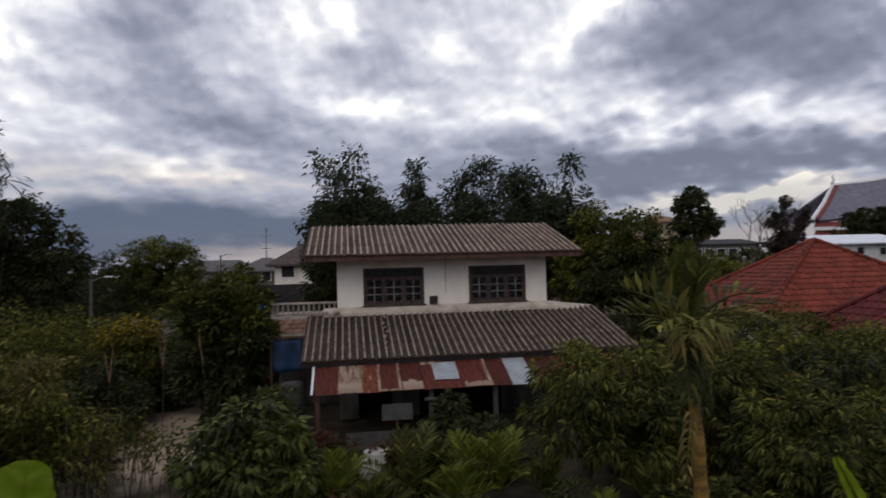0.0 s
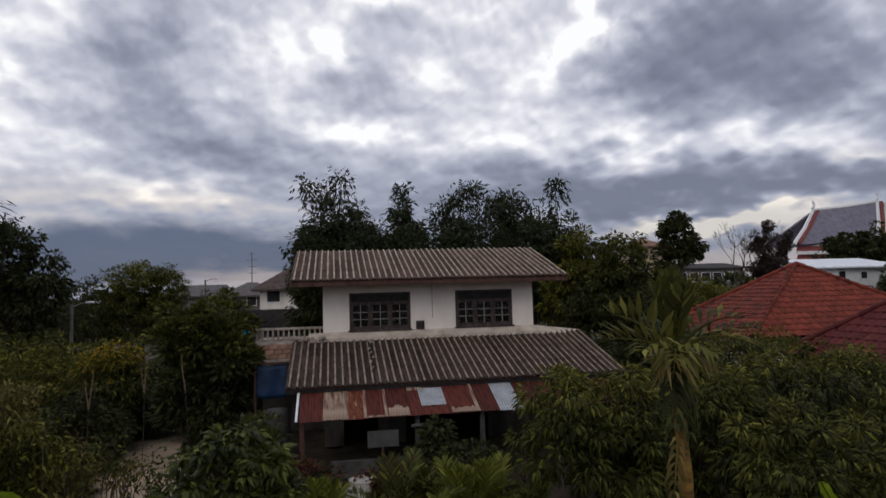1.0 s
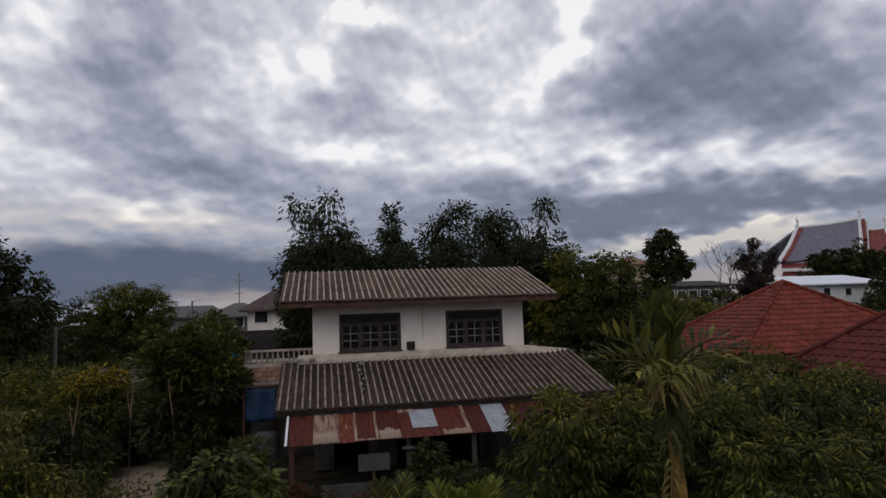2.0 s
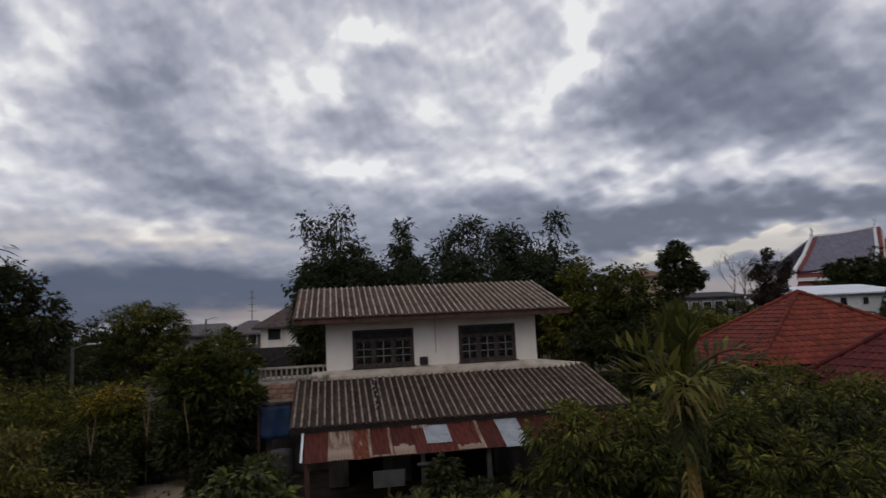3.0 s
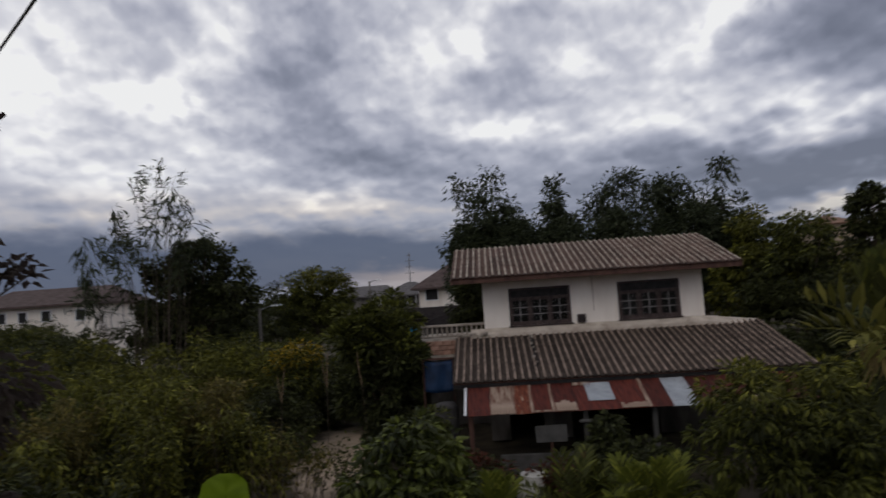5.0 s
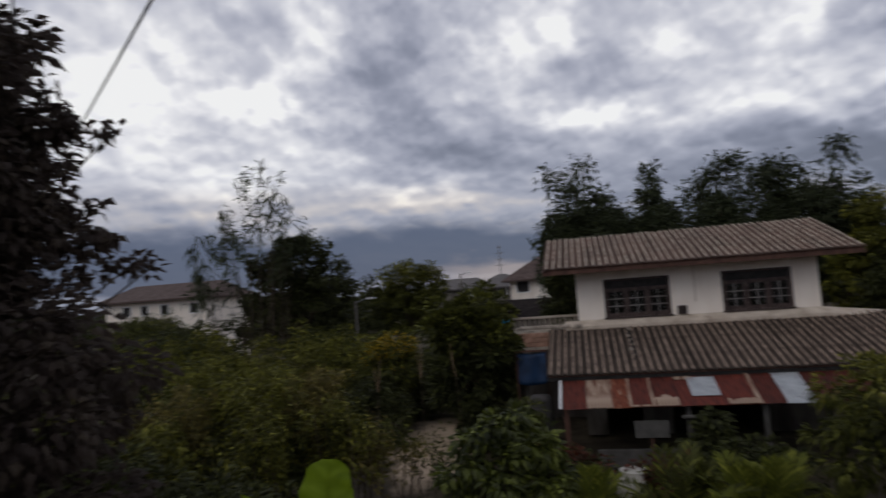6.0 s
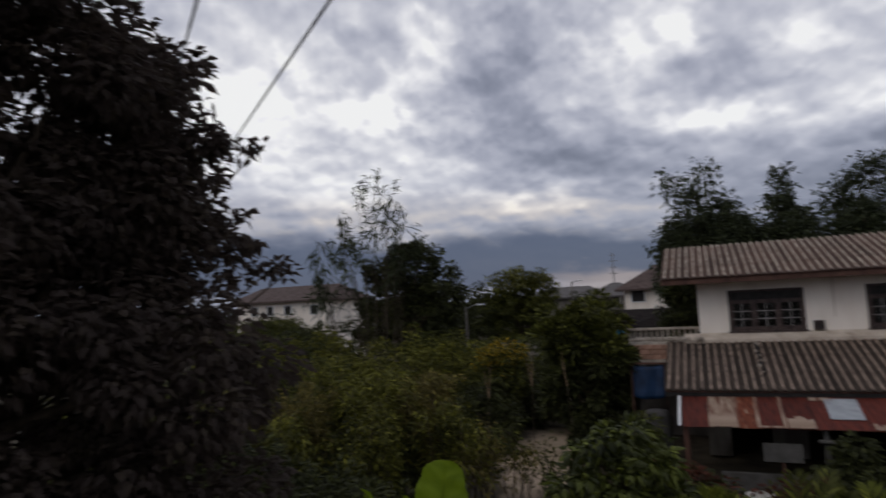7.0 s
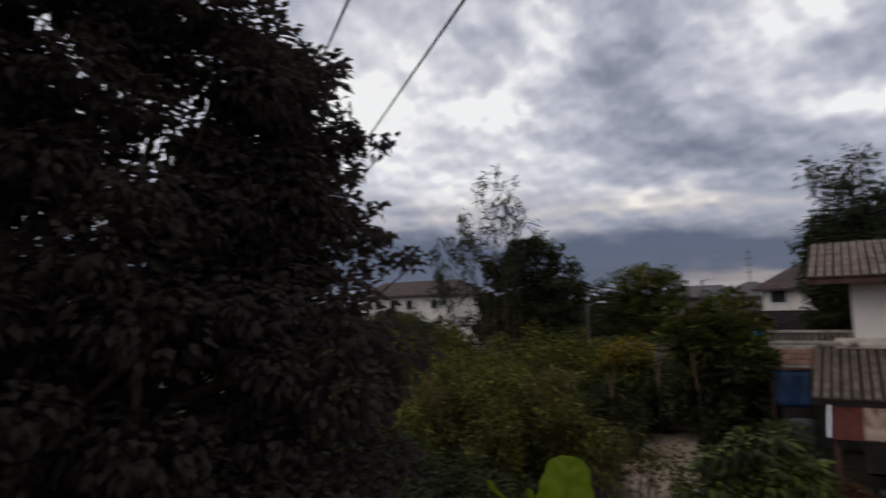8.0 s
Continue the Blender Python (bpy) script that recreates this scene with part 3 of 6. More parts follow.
def palm(label, base, trunk_h, trunk_r, fronds, length, leaflet, seed, forward=0.45, mat=None, trunk=None, pairs=34, elev=(-10, 75), arch=0.45, hang=0.5, group="", category="palm", dry=0, bearings=(0, 360), rise=0.5, width=0.04, dry_length=1.0, straight=0.0, dry_elev=-20):
    rng = np.random.default_rng(seed)
    top = thing("palm", label, category, (base[0], base[1], 0), group)
    if trunk_h > 0.3:
        zs = np.linspace(0, trunk_h, 26)
        rr = trunk_r * (1.15 - 0.3 * zs / trunk_h) * (1 + 0.05 * np.cos(zs * 40))
        sway = np.sin(zs / trunk_h * 1.6) * 0.08
        raw_part("trunk", *tube_arrays(np.stack([sway, 0 * zs, zs], axis=1), rr, 12), trunk or M_PALM_TRUNK, top, smooth=True)
    for i in range(fronds):
        a = radians(bearings[0] + (bearings[1] - bearings[0]) * ((i * 0.381966) % 1.0) + rng.uniform(-8, 8))
        f = i / max(1, fronds - 1)
        is_dry = i < dry
        e = radians((dry_elev if is_dry else elev[0] + (elev[1] - elev[0]) * f) + rng.uniform(-6, 6))
        ln = length * rng.uniform(0.8, 1.1) * (dry_length if is_dry else 1)
        rach, leaves = frond_arrays(rng, (0, 0, trunk_h + 0.05 * f), (np.cos(a) * np.cos(e), np.sin(a) * np.cos(e), np.sin(e)), ln, arch * rng.uniform(0.7, 1.2) * (1.25 if is_dry else 1.15 - straight * f), leaflet * (0.6 if is_dry else 1), pairs, width, hang * (1.8 if is_dry else 1), rise, forward)
        v, t = join_arrays([rach, leaves])
        raw_part("frond", v, t, M_LEAF_DRY if is_dry else (mat or M_LEAF_PALM), top, "dry drooping frond" if is_dry else "")
    return top

# ---------------------------------------------------------------- ground
rng = np.random.default_rng(3)
xs = np.unique(np.concatenate([np.linspace(-2500, -80, 14), np.linspace(-80, -16, 20), np.linspace(-16, 16, 70), np.linspace(16, 100, 24), np.linspace(100, 2500, 14)]))
ys = np.unique(np.concatenate([np.linspace(-2500, -20, 12), np.linspace(-20, 34, 90), np.linspace(34, 150, 24), np.linspace(150, 2500, 12)]))
gx, gy = np.meshgrid(xs, ys, indexing="ij")
gz = np.array([[0.10 * noise.noise(Vector((x * 0.35, y * 0.35, 0))) + 0.03 * noise.noise(Vector((x * 1.7, y * 1.7, 4))) if abs(x) < 40 and abs(y) < 60 else 0.0 for y in ys] for x in xs]) - 0.06
nx, ny = len(xs), len(ys)
idx = np.arange(nx * ny).reshape(nx, ny)
quads = np.stack([idx[:-1, :-1], idx[1:, :-1], idx[1:, 1:], idx[:-1, 1:]], axis=-1).reshape(-1, 4)
ground = raw_part("ground", np.stack([gx, gy, gz], axis=-1).reshape(-1, 3), np.concatenate([quads[:, [0, 1, 2]], quads[:, [0, 2, 3]]]), M_SOIL, smooth=True)
tagged(ground, "dark bare soil between the garden plants", "ground", kind="structure")
# mask of pale sand on the yard beside the house
gt = M_SOIL.node_tree
gpr = gt.nodes["Principled BSDF"]
gold = gpr.inputs["Base Color"].links[0].from_socket
gtc = gt.nodes.new("ShaderNodeTexCoord")
gmp = gt.nodes.new("ShaderNodeMapping")
gmp.vector_type = "TEXTURE"
gmp.inputs["Location"].default_value, gmp.inputs["Rotation"].default_value, gmp.inputs["Scale"].default_value = (-5.05, 18.6, 0), (0, 0, 0.2), (1.35, 4.6, 9)
gt.links.new(gtc.outputs["Object"], gmp.inputs[0])
gdist = gt.nodes.new("ShaderNodeVectorMath")
gdist.operation = "LENGTH"
gt.links.new(gmp.outputs[0], gdist.inputs[0])
gno = gt.nodes.new("ShaderNodeTexNoise")
gno.inputs["Scale"].default_value, gno.inputs["Detail"].default_value = 0.9, 7
gt.links.new(gtc.outputs["Object"], gno.inputs["Vector"])
gad = gt.nodes.new("ShaderNodeMath")
gt.links.new(gdist.outputs["Value"], gad.inputs[0])
gt.links.new(gno.outputs["Fac"], gad.inputs[1])
grg = gt.nodes.new("ShaderNodeMapRange")
gt.links.new(gad.outputs[0], grg.inputs[0])
for slot, v in enumerate((1.25, 1.6, 1.0, 0.0)):
    grg.inputs[slot + 1].default_value = v
gno2 = gt.nodes.new("ShaderNodeTexNoise")
gno2.inputs["Scale"].default_value, gno2.inputs["Detail"].default_value = 3.0, 9
gt.links.new(gtc.outputs["Object"], gno2.inputs["Vector"])
gsand = gt.nodes.new("ShaderNodeMix")
gsand.data_type = "RGBA"
gt.links.new(gno2.outputs["Fac"], gsand.inputs[0])
gsand.inputs[6].default_value, gsand.inputs[7].default_value = (0.28, 0.205, 0.14, 1), (0.55, 0.43, 0.31, 1)
gmx = gt.nodes.new("ShaderNodeMix")
gmx.data_type = "RGBA"
gt.links.new(grg.outputs[0], gmx.inputs[0])
gt.links.new(gold, gmx.inputs[6])
gt.links.new(gsand.outputs[2], gmx.inputs[7])
gt.links.new(gmx.outputs[2], gpr.inputs["Base Color"])

# ---------------------------------------------------------------- the two-storey house
WALL_Y, WX0, WX1 = 19.70, -0.22, 6.90
EAVE_Y, EAVE_Z, RIDGE_Y, RIDGE_Z = 18.75, 5.34, 22.55, 6.51
RX0, RX1 = -1.19, 7.89
BACK_Y = 2 * RIDGE_Y - WALL_Y
house = thing("house", "old two-storey cream plastered house with corrugated cement roofs", "house", (0, 0, 0))

WINDOWS = [(0.63, 2.645), (4.175, 6.155)]
WZ0, WZ1 = 3.68, 4.90


def holed_wall(x0, x1, z0, z1, y0, y1, holes):
    """One plate with openings cut right through it. holes: (x0, x1, z0, z1)."""
    gx = sorted({x0, x1, *[h[0] for h in holes], *[h[1] for h in holes]})
    gz = sorted({z0, z1, *[h[2] for h in holes], *[h[3] for h in holes]})
    bm = bmesh.new()
    grid = {}

    def at(i, k, y):
        key = (i, k, y)
        if key not in grid:
            grid[key] = bm.verts.new((gx[i], y, gz[k]))
        return grid[key]

    solid = {(i, k) for i in range(len(gx) - 1) for k in range(len(gz) - 1) if not any(h[0] <= gx[i] < h[1] and h[2] <= gz[k] < h[3] for h in holes)}
    for i, k in solid:
        bm.faces.new([at(i, k, y0), at(i + 1, k, y0), at(i + 1, k + 1, y0), at(i, k + 1, y0)])
        bm.faces.new([at(i, k + 1, y1), at(i + 1, k + 1, y1), at(i + 1, k, y1), at(i, k, y1)])
        for di, dk, a, b in ((-1, 0, (i, k), (i, k + 1)), (1, 0, (i + 1, k + 1), (i + 1, k)), (0, -1, (i + 1, k), (i, k)), (0, 1, (i, k + 1), (i + 1, k + 1))):
            if (i + di, k + dk) not in solid:
                bm.faces.new([at(*a, y0), at(*b, y0), at(*b, y1), at(*a, y1)])
    bmesh.ops.recalc_face_normals(bm, faces=bm.faces)
    return bm


part("wall", holed_wall(WX0, WX1, 2.9, 5.42, WALL_Y, WALL_Y + 0.15, [(a, b, WZ0, WZ1) for a, b in WINDOWS]), M_WALL, house, "cream plastered upper wall")
part("wall", holed_wall(WX0, WX1, 0.0, 2.9, WALL_Y, WALL_Y + 0.15, [(0.4, 1.5, 0.0, 2.1), (2.4, 5.2, 0.0, 2.3)]), M_WALL_OLD, house, "dark grey lower wall with open doorways")
# dark panel added behind the windows, in place of the rooms' own shade
part("partition", boxes((WX0 + 0.15, WX1 - 0.15, WALL_Y + 0.75, WALL_Y + 0.78, 2.9, 5.2)), M_DARKBOARD, house, "unseen dark panel added for the shade inside the rooms")
for x0, x1 in ((WX0, WX0 + 0.15), (WX1 - 0.15, WX1)):
    bm = bmesh.new()
    ridge_in = RIDGE_Z - 0.12
    prof = [(WALL_Y + 0.15, 0), (BACK_Y - 0.15, 0), (BACK_Y - 0.15, 5.42), (RIDGE_Y, ridge_in), (WALL_Y + 0.15, 5.42)]
    va = [bm.verts.new((x0, y, z)) for y, z in prof]
    vb = [bm.verts.new((x1, y, z)) for y, z in prof]
    bm.faces.new(va)
    bm.faces.new(vb[::-1])
    for i in range(5):
        bm.faces.new((va[i], vb[i], vb[(i + 1) % 5], va[(i + 1) % 5]))
    bmesh.ops.recalc_face_normals(bm, faces=bm.faces)
    part("wall", bm, M_WALL, house)
part("wall", boxes((WX0, WX1, BACK_Y - 0.15, BACK_Y, 0, 5.42)), M_WALL, house)
part("upper_floor", boxes((WX0 + 0.15, WX1 - 0.15, WALL_Y + 0.15, BACK_Y - 0.15, 2.75, 2.9)), M_WOOD, house)
part("ceiling_board", boxes((WX0 + 0.15, WX1 - 0.15, WALL_Y + 0.15, BACK_Y - 0.15, 5.2, 5.23)), M_WOOD, house)
# downpipe line and a small vent box on the wall
part("drain_pipe", boxes((3.37, 3.395, WALL_Y - 0.03, WALL_Y, 4.02, 5.15)), M_MORTAR, house, "thin pale pipe")
vent = part("vent_box", boxes((2.82, 3.09, WALL_Y - 0.10, WALL_Y, 3.66, 3.93), bevel=0.01), M_FRAME, house, "dark metal vent box")
part("grille", boxes(*[(2.85, 3.06, WALL_Y - 0.115, WALL_Y - 0.10, z, z + 0.02) for z in (3.70, 3.75, 3.80, 3.85)]), M_DARKBOARD, vent)

for a, b in WINDOWS:
    y0, y1 = WALL_Y - 0.03, WALL_Y + 0.09
    win = part("window", boxes((a, a + 0.07, y0, y1, WZ0, WZ1), (b - 0.07, b, y0, y1, WZ0, WZ1), (a + 0.07, b - 0.07, y0, y1, WZ1 - 0.06, WZ1), (a + 0.07, b - 0.07, y0, y1, WZ0, WZ0 + 0.06), (a + 0.07, b - 0.07, y0, y1, WZ1 - 0.36, WZ1 - 0.30), bevel=0.006), M_FRAME, house, "brown painted triple window frame")
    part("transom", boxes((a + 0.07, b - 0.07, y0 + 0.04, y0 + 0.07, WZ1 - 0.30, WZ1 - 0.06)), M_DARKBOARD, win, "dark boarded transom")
    third = (b - a - 0.14 - 0.12) / 3
    for i in range(3):
        x0 = a + 0.07 + i * (third + 0.06)
        if i < 2:
            part("mullion", boxes((x0 + third, x0 + third + 0.06, y0, y1, WZ0 + 0.06, WZ1 - 0.36), bevel=0.005), M_FRAME, win)
        zl, zh = WZ0 + 0.06, WZ1 - 0.36
        sash = boxes((x0, x0 + 0.05, y0 + 0.02, y0 + 0.06, zl, zh), (x0 + third - 0.05, x0 + third, y0 + 0.02, y0 + 0.06, zl, zh), (x0 + 0.05, x0 + third - 0.05, y0 + 0.02, y0 + 0.06, zl, zl + 0.06), (x0 + 0.05, x0 + third - 0.05, y0 + 0.02, y0 + 0.06, zh - 0.05, zh))
        part("sash", sash, M_FRAME, win)
        gx0, gx1, gz0, gz1 = x0 + 0.05, x0 + third - 0.05, zl + 0.06, zh - 0.05
        bars = [((gx0 + gx1) / 2 - 0.011, (gx0 + gx1) / 2 + 0.011, y0 + 0.012, y0 + 0.034, gz0, gz1)]
        for k in (1, 2):
            zb = gz0 + (gz1 - gz0) * k / 3
            for p0, p1 in ((gx0, (gx0 + gx1) / 2 - 0.011), ((gx0 + gx1) / 2 + 0.011, gx1)):
                bars.append((p0, p1, y0 + 0.014, y0 + 0.032, zb - 0.011, zb + 0.011))
        part("glazing_bars", boxes(*bars), M_MUNTIN, win)
        for r in range(3):
            for c in range(2):
                ga, gb2 = gx0 + (gx1 - gx0) * c / 2, gx0 + (gx1 - gx0) * (c + 1) / 2
                za, zb = gz0 + (gz1 - gz0) * r / 3, gz0 + (gz1 - gz0) * (r + 1) / 3
                pane = part("pane", boxes((ga + 0.001, gb2 - 0.001, y0 + 0.038, y0 + 0.043, za + 0.001, zb - 0.001)), M_GLASS, win)
    part("sill", boxes((a - 0.05, b + 0.05, WALL_Y - 0.08, WALL_Y - 0.032, WZ0 - 0.045, WZ0 - 0.002), bevel=0.006), M_FRAME, win)


def sheet_mesh(name, width, length, pitch, height, mat, sharp=1.6, thick=0.009, steps=8):
    """A corrugated sheet: x across the ribs, y up the slope, crest height along z."""
    n = int(round(width / pitch * steps))
    x = np.linspace(0, width, n + 1)
    z = height * (0.5 + 0.5 * np.cos(2 * np.pi * (x / pitch - 0.5))) ** sharp
    rows = []
    for y in (0.0, length):
        for dz in (0.0, -thick):
            rows.append(np.stack([x, np.full_like(x, y), z + dz], axis=1))
    v = np.concatenate(rows)
    k = n + 1
    t = []
    for i in range(n):
        a, b, c, d = i, k + i, 2 * k + i, 3 * k + i
        t += [(a, a + 1, c + 1), (a, c + 1, c), (b, d + 1, b + 1), (b, d, d + 1), (a, b + 1, a + 1), (a, b, b + 1), (c, c + 1, d + 1), (c, d + 1, d)]
    return raw_mesh(name, v, np.array(t), mat)


def sheet_roof(parent, x0, x1, low, high, rows, mat, seed, lift=0.016):
    """Rows of lapped cement sheets from the eave (y, z) to the top edge (y, z)."""
    r = random.Random(seed)
    run, rise = high[0] - low[0], high[1] - low[1]
    slope, length = math.atan2(rise, abs(run)), math.hypot(run, rise)
    turn = 0 if run > 0 else 180
    count = round((x1 - x0) / 0.405)
    w = (x1 - x0) / count
    step = length / rows
    me = sheet_mesh("roof_sheet", w + 0.012, step + 0.14, (w + 0.012) / 2, 0.068, mat, 2.6)
    for j in range(rows):
        for i in range(count):
            s = j * step - (0.0 if j == 0 else 0.14)
            y = low[0] + run / length * s
            z = low[1] + rise / length * s + lift * (0.2 if j == 0 else 1.0)
            x = x0 + i * w if turn == 0 else x0 + (i + 1) * w
            tilt = math.degrees(slope) - (0.0 if j == 0 else 0.5) + r.uniform(-0.15, 0.15)
            shared("roof_sheet", me, pose(x, y, z + r.uniform(-0.004, 0.004), 0, 0, turn) @ pose(0, 0, 0, tilt, 0, r.uniform(-0.15, 0.15)), parent)


roof = part("roof", slab([(RX0 + 0.03, EAVE_Y + 0.05, EAVE_Z - 0.04), (RX1 - 0.03, EAVE_Y + 0.05, EAVE_Z - 0.04), (RX1 - 0.03, RIDGE_Y, RIDGE_Z - 0.04), (RX0 + 0.03, RIDGE_Y, RIDGE_Z - 0.04)], 0.03), M_WOOD, house, "pitched roof of weathered cement sheets")
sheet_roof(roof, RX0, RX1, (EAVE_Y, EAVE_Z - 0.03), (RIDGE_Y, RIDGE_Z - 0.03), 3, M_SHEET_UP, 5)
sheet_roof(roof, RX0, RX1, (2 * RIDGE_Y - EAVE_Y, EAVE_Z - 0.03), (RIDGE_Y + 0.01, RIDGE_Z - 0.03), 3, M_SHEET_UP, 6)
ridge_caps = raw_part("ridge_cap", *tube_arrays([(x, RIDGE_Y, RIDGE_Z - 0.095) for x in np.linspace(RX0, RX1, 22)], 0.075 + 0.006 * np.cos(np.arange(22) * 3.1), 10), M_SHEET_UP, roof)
part("fascia", boxes((RX0 + 0.02, RX1 - 0.02, EAVE_Y + 0.06, EAVE_Y + 0.085, EAVE_Z - 0.20, EAVE_Z - 0.02), bevel=0.004), M_WOOD, roof, "dark red timber fascia board")
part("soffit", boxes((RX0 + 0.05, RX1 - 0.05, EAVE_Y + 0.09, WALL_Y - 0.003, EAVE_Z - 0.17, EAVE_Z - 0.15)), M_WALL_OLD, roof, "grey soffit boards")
for x in (RX0 + 0.01, RX1 - 0.04):
    part("barge_board", slab([(x, EAVE_Y + 0.05, EAVE_Z - 0.06), (x, RIDGE_Y, RIDGE_Z - 0.06), (x, RIDGE_Y, RIDGE_Z - 0.22), (x, EAVE_Y + 0.05, EAVE_Z - 0.22)], -0.03), M_WOOD, roof)

# lower lean-to roof with its concrete flashing
LY0, LZ0, LY1, LZ1, LX0, LX1 = 16.20, 2.42, 19.62, 3.42, -1.18, 8.55
low_roof = part("lean_to_roof", slab([(LX0 + 0.03, LY0 + 0.05, LZ0 - 0.03), (LX1 - 0.03, LY0 + 0.05, LZ0 - 0.03), (LX1 - 0.03, LY1, LZ1 - 0.03), (LX0 + 0.03, LY1, LZ1 - 0.03)], 0.03), M_WOOD, house, "mossy grey-brown lean-to roof of cement sheets")
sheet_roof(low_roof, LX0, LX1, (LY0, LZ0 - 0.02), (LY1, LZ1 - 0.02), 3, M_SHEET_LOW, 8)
# the beam's near-black colour stands for shade in the gap under the eave
part("eave_beam", boxes((LX0 + 0.02, LX1 - 0.02, LY0 + 0.06, LY0 + 0.12, LZ0 - 0.16, LZ0 - 0.04)), M_DARKBOARD, low_roof, "eave beam coloured near black for the shaded gap")
fv, ft = [], []
nseg = 60
for i in range(nseg + 1):
    x = LX0 + 0.5 + (LX1 - LX0 - 0.55) * i / nseg
    j = 0.035 * noise.noise(Vector((i * 0.7, 2, 0)))
    k = 0.020 * noise.noise(Vector((i * 1.3, 7, 0)))
    drop = 0.0 if x < WX1 else 0.20 * (x - WX1) / 1.6
    for y, z in ((LY1 - 0.20 + j, 3.36), (LY1 - 0.20 + j, 3.47 + k), (LY1 - 0.04, 3.57 + k), (WALL_Y - 0.004, 3.64 + 0.5 * k), (WALL_Y - 0.004, 3.36)):
        fv.append((x, y, z - drop))
for i in range(nseg):
    for q in range(5):
        a, b = i * 5 + q, i * 5 + (q + 1) % 5
        ft += [(a, a + 5, b + 5), (a, b + 5, b)]
raw_part("flashing", fv, ft, M_MORTAR, low_roof, "rough pale cement flashing")

# rusty iron awning below the lean-to eave
AY0, AZ0, AY1, AZ1 = 14.95, 1.75, 16.32, 2.27
awning = thing("awning", "patched awning of rusty red and galvanised corrugated iron", "awning", (0, 0, 0))
a_len = math.hypot(AY1 - AY0, AZ1 - AZ0)
a_tilt = math.degrees(math.atan2(AZ1 - AZ0, AY1 - AY0))
EDGES = [v - 0.08 for v in (-0.68, -0.12, 0.51, 0.97, 1.50, 2.12, 3.15, 3.85, 4.40, 5.05, 5.75, 6.45, 7.15, 7.85)]
SKINS = [M_IRON_RED, M_IRON_BEIGE, M_IRON_MOTTLED, M_IRON_RED, M_IRON_RED, M_IRON_RED, M_IRON_RED, M_IRON_RED, M_GALV, M_IRON_RED, M_IRON_RED, M_IRON_BEIGE, M_IRON_RED]
LABELS = {M_IRON_RED: "dark red painted iron sheet", M_IRON_BEIGE: "bare weathered beige iron sheet", M_IRON_MOTTLED: "flaking rust-red iron sheet", M_GALV: "bright galvanised iron sheet"}
for i, skin in enumerate(SKINS):
    w = EDGES[i + 1] - EDGES[i] + 0.05
    me = sheet_mesh("iron_sheet", w, a_len - 0.02 * (i % 3), 0.076, 0.018, skin, 1.0, 0.003, 6)
    shared("iron_sheet", me, pose(EDGES[i], AY0 + 0.012 * (i % 2), AZ0 + 0.006 * (i % 2), a_tilt, 0, random.Random(i).uniform(-0.6, 0.6)), awning, LABELS[skin])
# pieces laid over: a bright patch, bare lower ends, pale lap strips
for x, w, s0, s1, skin, lab in ((-0.10, 0.61, 0.0, 0.75, M_IRON_BEIGE, "bare lower end"), (2.42, 0.66, 0.40, 1.30, M_GALV, "small bright galvanised patch"), (1.55, 0.55, 0.0, 0.52, M_IRON_BEIGE, "bare lower end"), (3.18, 0.70, 0.0, 0.30, M_IRON_BEIGE, "bare lower end"), (-0.78, 0.06, 0.0, 1.40, M_WHITE, "white edge strip"), (0.44, 0.06, 0.0, 1.38, M_IRON_BEIGE, ""), (0.92, 0.07, 0.0, 1.38, M_IRON_BEIGE, ""), (1.45, 0.07, 0.0, 1.38, M_IRON_BEIGE, ""), (3.82, 0.09, 0.0, 1.40, M_IRON_BEIGE, ""), (1.0, 0.5, 0.0, 0.07, M_IRON_BEIGE, ""), (2.12, 0.45, 1.2, 1.36, M_IRON_BEIGE, "")):
    if lab == "bare lower end":
        runs = random.Random(int(x * 100))
        for k in range(int(w / 0.076)):
            me = sheet_mesh("overlay_strip", 0.076, (s1 - s0) * runs.uniform(0.45, 1.0), 0.076, 0.018, skin, 1.0, 0.003, 6)
            shared("overlay_strip", me, pose(x - 0.08 + 0.076 * k, AY0, AZ0 + 0.030, a_tilt, 0, 0) @ pose(0, s0, 0), awning, lab)
        continue
    me = sheet_mesh("overlay_strip", w, s1 - s0, 0.076 if w > 0.2 else w, 0.018 if w > 0.2 else 0.008, skin, 1.0, 0.003, 6)
    shared("overlay_strip", me, pose(x - 0.08, AY0, AZ0 + 0.030, a_tilt, 0, 0) @ pose(0, s0, 0), awning, lab)
for x in (-0.70, 2.20, 3.92, 7.2):
    part("post", boxes((x - 0.06, x + 0.06, AY0 + 0.22, AY0 + 0.34, 0, AZ0 + 0.05), bevel=0.008), M_WOOD if x < 0 else M_BOARD, awning)
part("rail", boxes((-0.83, 7.75, AY0 + 0.24, AY0 + 0.32, AZ0 + 0.055, AZ0 + 0.10)), M_WOOD, awning)
part("rail", boxes((-0.83, 7.75, AY1 - 0.12, AY1 - 0.06, AZ1 - 0.10, AZ1 - 0.04)), M_WOOD, awning)

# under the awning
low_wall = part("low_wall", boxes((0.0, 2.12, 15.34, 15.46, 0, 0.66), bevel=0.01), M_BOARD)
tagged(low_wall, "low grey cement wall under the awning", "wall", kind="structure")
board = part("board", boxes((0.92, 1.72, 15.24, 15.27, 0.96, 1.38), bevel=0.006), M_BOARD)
tagged(board, "pale grey board leaning up under the awning", "board")
stick = part("stake", boxes((1.28, 1.34, 15.272, 15.33, 0, 1.36), bevel=0.004), M_WOOD)
tagged(stick, "dark timber stake that carries a board", "stake")
